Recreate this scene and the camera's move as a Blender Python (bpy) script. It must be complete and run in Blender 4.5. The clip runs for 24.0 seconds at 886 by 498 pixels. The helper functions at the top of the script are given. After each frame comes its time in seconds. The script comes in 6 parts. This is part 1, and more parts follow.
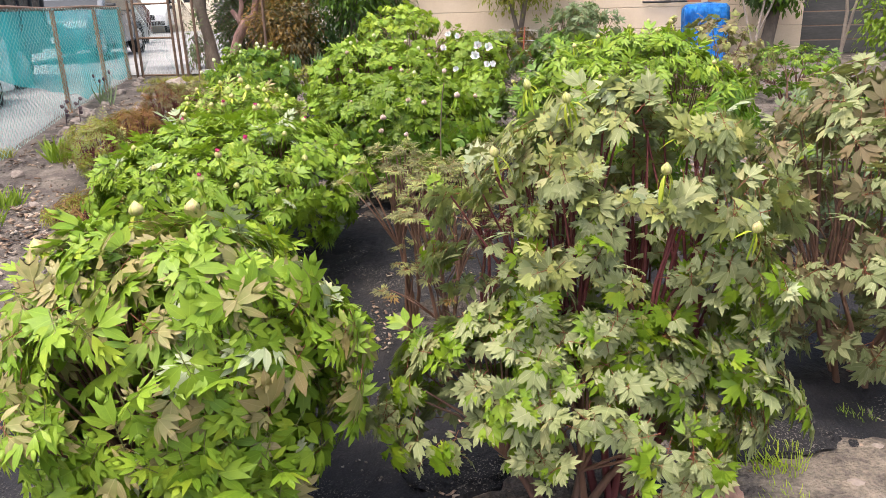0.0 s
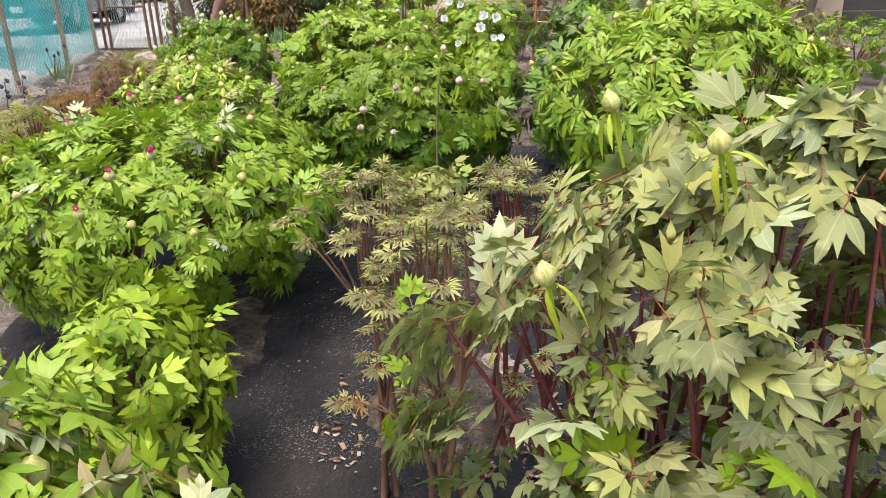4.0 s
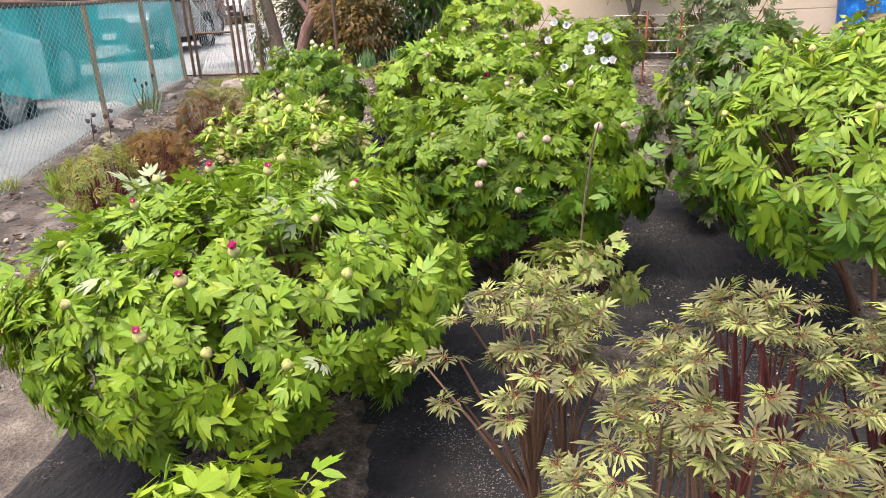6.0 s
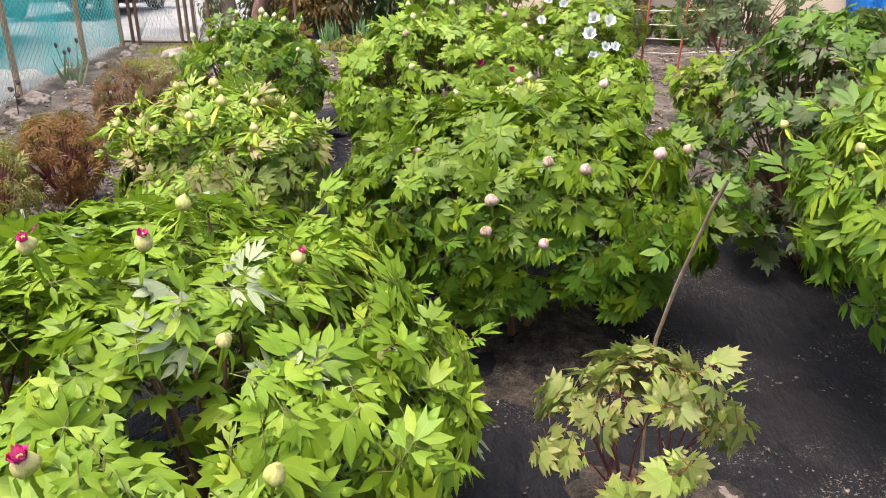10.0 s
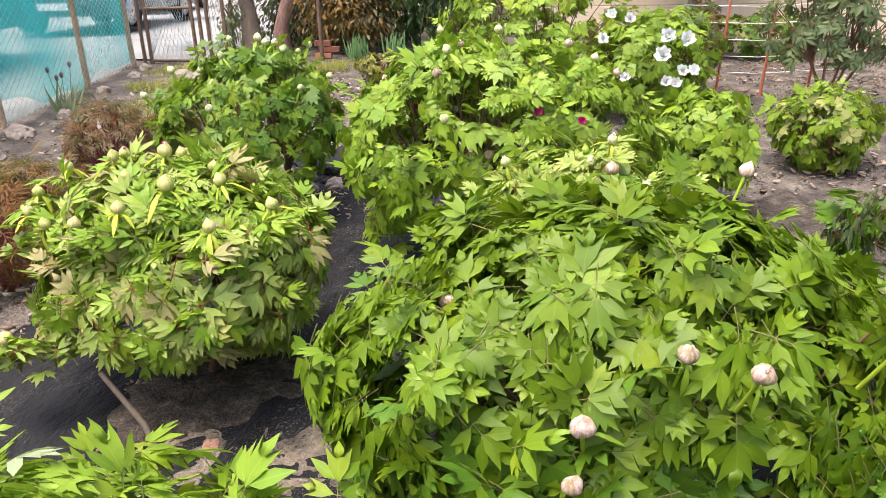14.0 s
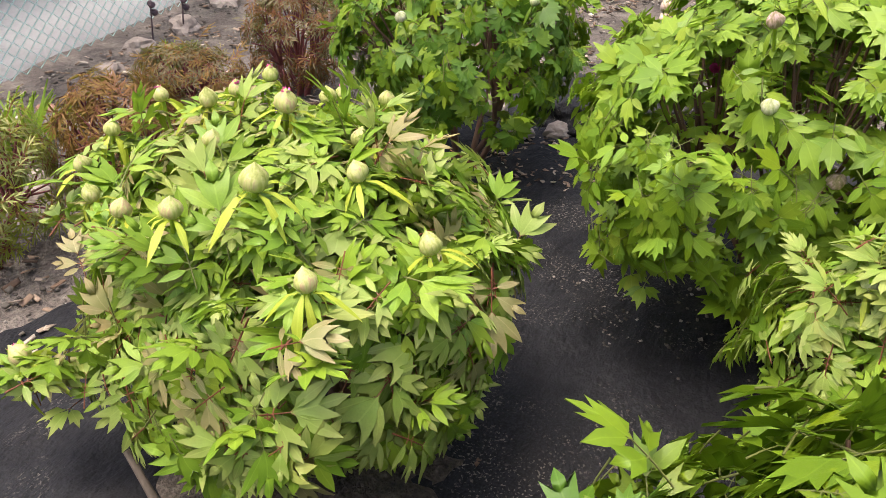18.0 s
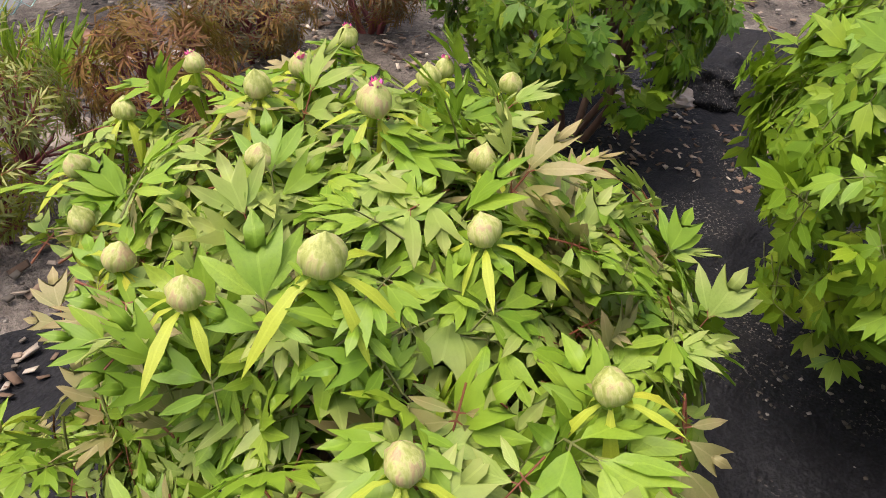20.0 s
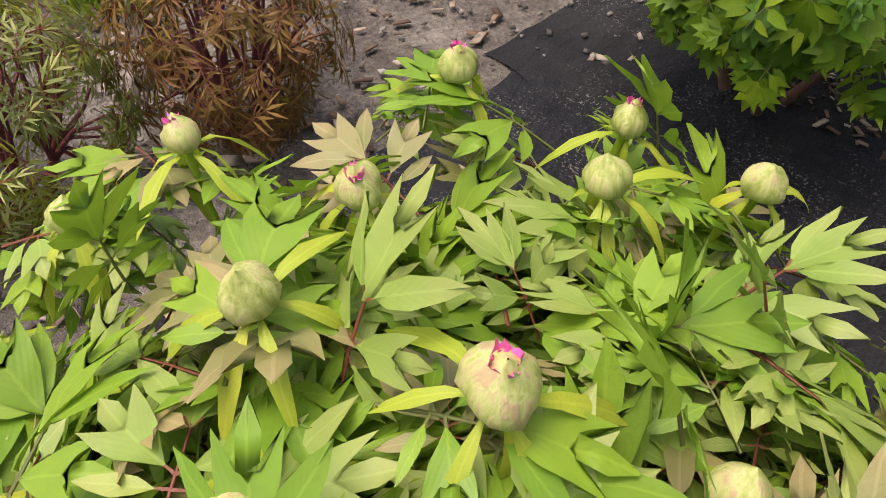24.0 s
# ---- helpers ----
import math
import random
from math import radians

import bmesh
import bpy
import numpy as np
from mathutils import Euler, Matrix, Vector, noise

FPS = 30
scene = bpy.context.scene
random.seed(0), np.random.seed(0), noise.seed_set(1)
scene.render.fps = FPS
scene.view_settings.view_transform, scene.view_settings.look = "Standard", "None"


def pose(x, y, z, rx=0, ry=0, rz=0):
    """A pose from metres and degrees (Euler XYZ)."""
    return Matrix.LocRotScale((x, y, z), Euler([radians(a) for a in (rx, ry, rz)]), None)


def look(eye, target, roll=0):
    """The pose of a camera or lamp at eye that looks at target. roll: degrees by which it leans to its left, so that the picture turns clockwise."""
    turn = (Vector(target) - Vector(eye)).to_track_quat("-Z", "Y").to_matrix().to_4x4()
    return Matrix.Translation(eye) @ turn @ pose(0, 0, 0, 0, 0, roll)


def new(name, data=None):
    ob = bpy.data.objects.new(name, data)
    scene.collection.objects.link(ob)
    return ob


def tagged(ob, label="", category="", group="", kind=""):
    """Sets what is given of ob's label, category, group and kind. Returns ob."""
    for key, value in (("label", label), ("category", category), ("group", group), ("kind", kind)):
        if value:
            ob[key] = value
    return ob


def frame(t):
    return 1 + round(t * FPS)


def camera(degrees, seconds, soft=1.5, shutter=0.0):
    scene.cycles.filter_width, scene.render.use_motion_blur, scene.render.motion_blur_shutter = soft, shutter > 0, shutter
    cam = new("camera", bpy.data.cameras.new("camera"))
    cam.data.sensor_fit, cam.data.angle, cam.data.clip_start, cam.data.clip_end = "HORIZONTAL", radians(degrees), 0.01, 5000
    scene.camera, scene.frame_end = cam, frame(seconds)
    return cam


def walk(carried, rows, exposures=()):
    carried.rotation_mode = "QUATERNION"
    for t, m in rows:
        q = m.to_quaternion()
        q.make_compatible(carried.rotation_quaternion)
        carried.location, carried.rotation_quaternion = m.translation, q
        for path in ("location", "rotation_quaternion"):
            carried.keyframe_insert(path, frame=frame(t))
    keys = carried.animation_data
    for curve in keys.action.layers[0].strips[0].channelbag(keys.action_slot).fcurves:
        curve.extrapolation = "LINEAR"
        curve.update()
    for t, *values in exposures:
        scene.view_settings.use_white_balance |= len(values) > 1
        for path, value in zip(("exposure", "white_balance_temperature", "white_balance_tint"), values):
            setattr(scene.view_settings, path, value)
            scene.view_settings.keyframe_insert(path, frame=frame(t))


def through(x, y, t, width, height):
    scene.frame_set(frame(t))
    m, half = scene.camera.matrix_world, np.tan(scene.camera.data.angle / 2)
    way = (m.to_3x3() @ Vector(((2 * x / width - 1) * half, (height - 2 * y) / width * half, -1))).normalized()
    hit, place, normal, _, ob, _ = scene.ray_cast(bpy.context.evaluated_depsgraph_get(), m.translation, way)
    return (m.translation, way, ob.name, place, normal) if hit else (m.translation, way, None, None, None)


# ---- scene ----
cam = camera(60.9, 24.0, 0.75)
PATH = [
    (0, (0.713, -0.085, 1.634), (0.479, 1.8, 1.009), -1.8),
    (0.5, (0.699, 0.05, 1.648), (0.432, 1.933, 1.03), -1.6),
    (1, (0.697, 0.202, 1.626), (0.436, 2.109, 1.081), -1.0),
    (1.5, (0.668, 0.289, 1.619), (0.412, 2.199, 1.084), -1.4),
    (3.5, (0.622, 0.933, 1.564), (0.384, 2.804, 0.9), -1.8),
    (4, (0.605, 1.048, 1.57), (0.366, 2.909, 0.877), -1.7),
    (4.5, (0.546, 1.265, 1.572), (0.225, 3.11, 0.873), -2.3),
    (5, (0.491, 1.477, 1.594), (0.065, 3.298, 0.887), -3.2),
    (5.5, (0.394, 1.597, 1.603), (-0.062, 3.412, 0.898), -2.9),
    (5.9, (0.278, 1.725, 1.62), (-0.131, 3.554, 0.922), -0.2),
    (6, (0.29, 1.708, 1.625), (-0.151, 3.546, 0.972), -3.3),
    (6.5, (0.253, 1.832, 1.61), (-0.158, 3.686, 0.982), -3.1),
    (7, (0.245, 2.0, 1.61), (-0.164, 3.85, 0.971), -1.3),
    (7.5, (0.242, 2.118, 1.595), (-0.29, 3.931, 0.94), -1.7),
    (8, (0.201, 2.177, 1.589), (-0.398, 3.951, 0.887), -2.1),
    (8.4, (0.14, 2.232, 1.612), (-0.439, 4.03, 0.955), -4.9),
    (8.5, (0.121, 2.287, 1.592), (-0.48, 4.057, 0.881), -1.5),
    (9, (0.044, 2.383, 1.591), (-0.544, 4.155, 0.874), -1.1),
    (9.5, (0.002, 2.494, 1.573), (-0.516, 4.282, 0.842), -1.6),
    (10, (-0.02, 2.685, 1.578), (-0.353, 4.522, 0.859), -0.6),
    (10.5, (-0.023, 2.842, 1.589), (-0.298, 4.697, 0.893), -0.5),
    (12.5, (-0.223, 3.265, 1.593), (-0.383, 5.143, 0.925), -1.4),
    (13, (-0.244, 3.452, 1.599), (-0.476, 5.321, 0.926), -1.2),
    (13.5, (-0.225, 3.621, 1.606), (-0.613, 5.46, 0.922), -1.5),
    (14, (-0.226, 3.74, 1.604), (-0.658, 5.56, 0.896), -1.5),
    (14.5, (-0.249, 3.899, 1.597), (-0.679, 5.71, 0.865), -0.4),
    (15, (-0.285, 3.996, 1.604), (-0.788, 5.775, 0.841), -0.6),
    (15.5, (-0.335, 4.157, 1.6), (-1.024, 5.864, 0.816), -1.6),
    (16, (-0.358, 4.377, 1.602), (-1.153, 6.028, 0.802), -0.8),
    (16.5, (-0.386, 4.5, 1.584), (-1.205, 6.121, 0.748), -0.4),
    (17, (-0.469, 4.605, 1.576), (-1.329, 6.175, 0.685), 0.3),
    (17.5, (-0.545, 4.683, 1.574), (-1.408, 6.23, 0.646), 1.4),
    (18, (-0.647, 4.76, 1.532), (-1.522, 6.28, 0.57), 2.8),
    (18.5, (-0.762, 4.884, 1.506), (-1.723, 6.321, 0.501), 3.3),
    (20.5, (-1.1, 5.19, 1.453), (-2.003, 6.528, 0.271), 4.6),
    (21, (-1.15, 5.249, 1.458), (-2.067, 6.531, 0.226), 4.0),
    (21.5, (-1.188, 5.329, 1.45), (-2.197, 6.511, 0.191), 2.4),
    (22, (-1.205, 5.408, 1.445), (-2.276, 6.508, 0.163), 1.6),
    (22.5, (-1.226, 5.456, 1.44), (-2.311, 6.517, 0.136), 2.3),
    (23, (-1.283, 5.493, 1.434), (-2.357, 6.532, 0.106), 2.2),
    (23.5, (-1.375, 5.551, 1.419), (-2.416, 6.572, 0.05), 1.2),
    (24, (-1.456, 5.606, 1.406), (-2.439, 6.599, -0.025), 0.7),
]
EXPOSURE, SKY, SUN = 1.08, 0.205, 0.75
walk(cam, [(t, look(eye, target, roll)) for t, eye, target, roll in PATH], [(0, EXPOSURE), (10, EXPOSURE), (12.5, EXPOSURE + 0.1), (15.5, EXPOSURE + 0.16), (17.2, EXPOSURE + 0.22), (18.3, EXPOSURE - 0.2), (20.5, EXPOSURE - 0.46), (22.5, EXPOSURE - 0.5), (24, EXPOSURE - 0.52)])

# ---- light: a bright, hazy sky with a soft sun ----
SUN_UP, SUN_TURN = 72, 215
world = bpy.data.worlds.new("sky")
scene.world = world
world.use_nodes = True
wn = world.node_tree
sky = wn.nodes.new("ShaderNodeTexSky")
sky.sky_type, sky.sun_disc = "NISHITA", False
sky.sun_elevation, sky.sun_rotation = radians(SUN_UP), radians(SUN_TURN)
sky.air_density, sky.dust_density, sky.ozone_density = 0.8, 7.0, 0.4
wn.nodes["Background"].inputs["Strength"].default_value = SKY
wn.links.new(sky.outputs[0], wn.nodes["Background"].inputs["Color"])
sun_data = bpy.data.lights.new("sun", "SUN")
sun_data.energy, sun_data.angle, sun_data.color = SUN, radians(24), (1.0, 0.95, 0.88)
sun = new("sun", sun_data)
a, b = radians(SUN_UP), radians(SUN_TURN)
sun.matrix_world = look((0, 0, 20), Vector((0, 0, 20)) - Vector((math.sin(b) * math.cos(a), math.cos(b) * math.cos(a), math.sin(a))))


# ---- materials ----
def material(name):
    m = bpy.data.materials.new(name)
    m.use_nodes = True
    t = m.node_tree
    return m, t, t.nodes["Principled BSDF"], t.nodes.new, t.links.new


def ramp(node, link, source, stops):
    r = node("ShaderNodeValToRGB")
    while len(r.color_ramp.elements) < len(stops):
        r.color_ramp.elements.new(0.5)
    for e, (p, c) in zip(r.color_ramp.elements, stops):
        e.position, e.color = p, (*c, 1)
    link(source, r.inputs[0])
    return r.outputs[0]


def noise_tex(node, link, scale, detail=4, rough=0.6, coord="Object", stretch=None):
    c = node("ShaderNodeTexCoord")
    n = node("ShaderNodeTexNoise")
    n.inputs["Scale"].default_value, n.inputs["Detail"].default_value, n.inputs["Roughness"].default_value = scale, detail, rough
    out = c.outputs[coord]
    if stretch:
        mp = node("ShaderNodeMapping")
        mp.inputs["Scale"].default_value = stretch
        link(out, mp.inputs[0])
        out = mp.outputs[0]
    link(out, n.inputs["Vector"])
    return n.outputs["Fac"]


def mix(node, link, fac, a, b, mode="MIX"):
    m = node("ShaderNodeMix")
    m.data_type, m.blend_type = "RGBA", mode
    for sock, v in ((m.inputs[0], fac), (m.inputs[6], a), (m.inputs[7], b)):
        if isinstance(v, (int, float)):
            sock.default_value = v
        elif isinstance(v, tuple):
            sock.default_value = (*v, 1)
        else:
            link(v, sock)
    return m.outputs[2]


def math_node(node, link, op, a, b=0.5):
    m = node("ShaderNodeMath")
    m.operation = op
    for sock, v in ((m.inputs[0], a), (m.inputs[1], b)):
        if isinstance(v, (int, float)):
            sock.default_value = v
        else:
            link(v, sock)
    return m.outputs[0]


def bump(node, link, bsdf, height, strength, distance):
    bn = node("ShaderNodeBump")
    bn.inputs["Strength"].default_value, bn.inputs["Distance"].default_value = strength, distance
    link(height, bn.inputs["Height"])
    link(bn.outputs[0], bsdf.inputs["Normal"])


def surface(name, stops, scale=6, rough=0.7, metal=0.0, fine=60, depth=0.004, strength=0.5, stretch=None, spec=0.5):
    """A worn surface: two scales of noise drive colour, roughness and relief."""
    m, t, bsdf, node, link = material(name)
    big = noise_tex(node, link, scale, 5, 0.65, stretch=stretch)
    small = noise_tex(node, link, fine, 3, 0.6, stretch=stretch)
    both = math_node(node, link, "ADD", math_node(node, link, "MULTIPLY", big, 0.7), math_node(node, link, "MULTIPLY", small, 0.3))
    link(ramp(node, link, both, stops), bsdf.inputs["Base Color"])
    link(ramp(node, link, big, [(0.3, (rough - 0.12,) * 3), (0.7, (min(1, rough + 0.1),) * 3)]), bsdf.inputs["Roughness"])
    bsdf.inputs["Metallic"].default_value = metal
    bsdf.inputs["Specular IOR Level"].default_value = spec
    bump(node, link, bsdf, small, strength, depth)
    return m


def leaf_material(name, c1, c2, stalk, rough=0.44, vein=0.16, tip=None, through=0.27):
    """Leaf: hue varies leaf by leaf, paler midrib and side veins, light shines through."""
    m, t, bsdf, node, link = material(name)
    info = node("ShaderNodeObjectInfo")
    geo = node("ShaderNodeNewGeometry")
    mixrand = math_node(node, link, "FRACT", math_node(node, link, "ADD", info.outputs["Random"], geo.outputs["Random Per Island"]), 0)
    patch = noise_tex(node, link, 9, 3, 0.6)
    f = math_node(node, link, "ADD", math_node(node, link, "MULTIPLY", mixrand, 0.55), math_node(node, link, "MULTIPLY", patch, 0.45))
    col = mix(node, link, f, c1, c2)
    odd = math_node(node, link, "FRACT", math_node(node, link, "MULTIPLY", mixrand, 7.31), 0)
    col = mix(node, link, ramp(node, link, odd, [(0.8, (0, 0, 0)), (1.0, (0.55, 0.55, 0.55))]), col, tuple(c * q for c, q in zip(c2, (1.25, 1.05, 0.9))))
    mottle = noise_tex(node, link, 38, 4, 0.65)
    col = mix(node, link, ramp(node, link, mottle, [(0.35, (0.22,) * 3), (0.55, (0, 0, 0))]), col, tuple(c * 0.6 for c in c1))
    uv = node("ShaderNodeUVMap")
    sep = node("ShaderNodeSeparateXYZ")
    link(uv.outputs[0], sep.inputs[0])
    across = math_node(node, link, "ABSOLUTE", sep.outputs[0], 0)
    if tip:
        col = mix(node, link, ramp(node, link, sep.outputs[1], [(0.35, (0, 0, 0)), (1.0, (0.55, 0.55, 0.55))]), col, tip)
    rib = math_node(node, link, "LESS_THAN", across, 0.035)
    phase = math_node(node, link, "SUBTRACT", math_node(node, link, "MULTIPLY", sep.outputs[1], 9.0), math_node(node, link, "MULTIPLY", across, 7.0))
    side = math_node(node, link, "PINGPONG", phase, 0.5)
    side_line = math_node(node, link, "LESS_THAN", side, 0.05)
    veins = math_node(node, link, "MAXIMUM", rib, math_node(node, link, "MULTIPLY", side_line, 0.15))
    pale = tuple(min(1, c * 1.5 + 0.03) for c in c2)
    col = mix(node, link, math_node(node, link, "MULTIPLY", veins, vein), col, pale)
    col = mix(node, link, math_node(node, link, "GREATER_THAN", across, 2.0), col, stalk)
    link(col, bsdf.inputs["Base Color"])
    link(ramp(node, link, mottle, [(0.3, (rough - 0.06,) * 3), (0.7, (rough + 0.12,) * 3)]), bsdf.inputs["Roughness"])
    bsdf.inputs["Specular IOR Level"].default_value = 0.38
    relief = math_node(node, link, "ADD", math_node(node, link, "SUBTRACT", math_node(node, link, "MULTIPLY", side, 0.35), math_node(node, link, "MULTIPLY", rib, 1.2)), math_node(node, link, "MULTIPLY", mottle, 0.9))
    bump(node, link, bsdf, relief, 0.3, 0.0016)
    tr = node("ShaderNodeBsdfTranslucent")
    link(mix(node, link, 0.35, col, (0.32, 0.5, 0.03), "MIX"), tr.inputs["Color"])
    sh = node("ShaderNodeMixShader")
    sh.inputs[0].default_value = through
    link(bsdf.outputs[0], sh.inputs[1])
    link(tr.outputs[0], sh.inputs[2])
    link(sh.outputs[0], t.nodes["Material Output"].inputs[0])
    return m


RED_STALK = (0.22, 0.07, 0.04)
GREEN_STALK = (0.16, 0.17, 0.05)
L = {
    "green": leaf_material("leaf_green", (0.095, 0.19, 0.008), (0.22, 0.32, 0.015), GREEN_STALK),
    "bright": leaf_material("leaf_bright", (0.13, 0.255, 0.018), (0.28, 0.39, 0.032), GREEN_STALK),
    # deep: own colour of darker plants, also painted shade low on two green peonies
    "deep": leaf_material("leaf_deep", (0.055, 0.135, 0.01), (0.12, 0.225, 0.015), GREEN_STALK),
    "lime": leaf_material("leaf_lime", (0.2, 0.32, 0.02), (0.36, 0.45, 0.03), GREEN_STALK),
    "blue": leaf_material("leaf_blue_green", (0.06, 0.15, 0.05), (0.12, 0.23, 0.08), GREEN_STALK, 0.55),
    "grey": leaf_material("leaf_grey_green", (0.10, 0.15, 0.075), (0.19, 0.24, 0.12), GREEN_STALK, 0.6),
    "tan": leaf_material("leaf_tan", (0.15, 0.22, 0.045), (0.27, 0.3, 0.09), RED_STALK, 0.45, tip=(0.34, 0.26, 0.13)),
    "olive": leaf_material("leaf_olive", (0.21, 0.25, 0.065), (0.36, 0.37, 0.13), RED_STALK, 0.52),
    "taupe": leaf_material("leaf_taupe", (0.17, 0.215, 0.075), (0.32, 0.335, 0.17), RED_STALK, 0.5, 0.3),
    "pale": leaf_material("leaf_pale", (0.27, 0.34, 0.18), (0.4, 0.44, 0.27), GREEN_STALK, 0.5, 0.3),
    "bronze": leaf_material("leaf_bronze", (0.12, 0.1, 0.05), (0.22, 0.175, 0.095), RED_STALK, 0.6),
    "mid": leaf_material("leaf_mid", (0.065, 0.14, 0.004), (0.16, 0.24, 0.008), GREEN_STALK),
    "soft": leaf_material("leaf_soft", (0.19, 0.3, 0.04), (0.35, 0.43, 0.1), RED_STALK, 0.45, tip=(0.35, 0.33, 0.12)),
    "dull": leaf_material("leaf_dull", (0.075, 0.125, 0.045), (0.16, 0.2, 0.09), RED_STALK, 0.55),
    "pinkish": leaf_material("leaf_pinkish", (0.2, 0.23, 0.06), (0.35, 0.29, 0.135), RED_STALK, 0.42, 0.25, tip=(0.38, 0.26, 0.14)),
    "variegated": leaf_material("leaf_variegated", (0.075, 0.082, 0.028), (0.165, 0.155, 0.062), RED_STALK, 0.55, 0.1, tip=(0.27, 0.24, 0.13)),
    "red": leaf_material("leaf_red", (0.105, 0.042, 0.012), (0.21, 0.09, 0.024), RED_STALK, 0.55),
    "rust": leaf_material("leaf_rust", (0.15, 0.08, 0.018), (0.27, 0.155, 0.036), RED_STALK, 0.55),
    "moss": leaf_material("leaf_moss", (0.16, 0.19, 0.02), (0.31, 0.31, 0.04), RED_STALK, 0.55),
    "bract": leaf_material("bract_yellow", (0.3, 0.38, 0.025), (0.46, 0.5, 0.05), GREEN_STALK, 0.45, 0.15),
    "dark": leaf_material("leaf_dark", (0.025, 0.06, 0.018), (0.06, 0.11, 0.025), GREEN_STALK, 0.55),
}
WOOD = surface("bark_grey_brown", [(0.3, (0.06, 0.045, 0.035)), (0.5, (0.14, 0.11, 0.085)), (0.7, (0.24, 0.2, 0.16))], 8, 0.85, fine=90, depth=0.006, stretch=(1, 1, 0.3))
TWIG = surface("bark_red_brown", [(0.3, (0.08, 0.04, 0.028)), (0.55, (0.16, 0.085, 0.055)), (0.75, (0.26, 0.17, 0.11))], 9, 0.7, fine=80, stretch=(1, 1, 0.3))
RED_WOOD = surface("bark_wine_red", [(0.3, (0.07, 0.015, 0.018)), (0.55, (0.15, 0.035, 0.035)), (0.75, (0.25, 0.1, 0.06))], 9, 0.7, fine=80, stretch=(1, 1, 0.3))
SOIL = surface("soil", [(0.34, (0.035, 0.028, 0.024)), (0.46, (0.09, 0.073, 0.062)), (0.57, (0.165, 0.138, 0.118)), (0.7, (0.3, 0.265, 0.23))], 5.0, 0.97, fine=55, depth=0.03, strength=1.0)
MULCH = surface("dark_mulch", [(0.36, (0.018, 0.014, 0.011)), (0.47, (0.055, 0.042, 0.033)), (0.57, (0.11, 0.087, 0.068)), (0.68, (0.24, 0.2, 0.16))], 14, 0.97, fine=80, depth=0.03, strength=1.0)
SAND = surface("dusty_soil", [(0.36, (0.04, 0.034, 0.029)), (0.48, (0.14, 0.115, 0.092)), (0.62, (0.27, 0.225, 0.175))], 9, 0.97, fine=70, depth=0.03, strength=1.0)
STONE = surface("stone", [(0.3, (0.16, 0.13, 0.11)), (0.55, (0.29, 0.24, 0.205)), (0.75, (0.42, 0.37, 0.33))], 7, 0.85, fine=50, depth=0.01)
CONCRETE = surface("concrete", [(0.36, (0.15, 0.15, 0.148)), (0.47, (0.235, 0.235, 0.232)), (0.6, (0.3, 0.298, 0.292))], 0.8, 0.85, fine=40, depth=0.003)
CHIP = surface("wood_chip", [(0.3, (0.12, 0.08, 0.05)), (0.5, (0.26, 0.19, 0.13)), (0.7, (0.45, 0.38, 0.3))], 20, 0.9, fine=60)
RUST = surface("rusty_steel", [(0.3, (0.27, 0.14, 0.07)), (0.5, (0.43, 0.25, 0.13)), (0.7, (0.55, 0.38, 0.24))], 14, 0.75, 0.15, fine=80, depth=0.002)
DARK_RUST = surface("dark_rusty_steel", [(0.3, (0.08, 0.05, 0.035)), (0.6, (0.19, 0.12, 0.08)), (0.8, (0.3, 0.22, 0.16))], 14, 0.75, 0.2, fine=80, depth=0.002)
WIRE = surface("galvanised_wire", [(0.3, (0.34, 0.4, 0.4)), (0.7, (0.55, 0.62, 0.61))], 9, 0.6, 0.1, fine=60, depth=0.001)
TEAL_WIRE = surface("teal_coated_wire", [(0.3, (0.25, 0.5, 0.49)), (0.7, (0.5, 0.7, 0.68))], 9, 0.5, 0.0, fine=60, depth=0.001)


def fabric_material():
    m, t, bsdf, node, link = material("landscape_fabric")
    big = noise_tex(node, link, 1.7, 6, 0.7)
    fine = noise_tex(node, link, 160, 2, 0.5)
    speck = noise_tex(node, link, 130, 3, 0.6)
    drift = noise_tex(node, link, 2.3, 5, 0.7, stretch=(1, 1.4, 1))
    dust = ramp(node, link, big, [(0.5, (0, 0, 0)), (0.72, (0.75, 0.75, 0.75))])
    dots = math_node(node, link, "MULTIPLY", math_node(node, link, "GREATER_THAN", speck, 0.6), ramp(node, link, drift, [(0.5, (0.02,) * 3), (0.62, (1, 1, 1))]))
    col = mix(node, link, ramp(node, link, fine, [(0.4, (0, 0, 0)), (0.6, (1, 1, 1))]), (0.005, 0.005, 0.0065), (0.012, 0.012, 0.0155))
    col = mix(node, link, math_node(node, link, "MULTIPLY", dust, 0.3), col, (0.085, 0.076, 0.068))
    col = mix(node, link, math_node(node, link, "MULTIPLY", dots, 0.5), col, (0.3, 0.27, 0.23))
    link(col, bsdf.inputs["Base Color"])
    link(ramp(node, link, big, [(0.35, (0.6,) * 3), (0.65, (0.9,) * 3)]), bsdf.inputs["Roughness"])
    bsdf.inputs["Specular IOR Level"].default_value = 0.24
    wrinkle = noise_tex(node, link, 4, 5, 0.6, stretch=(1.5, 0.8, 1))
    bump(node, link, bsdf, math_node(node, link, "ADD", wrinkle, math_node(node, link, "MULTIPLY", fine, 0.03)), 0.8, 0.08)
    return m


FABRIC = fabric_material()


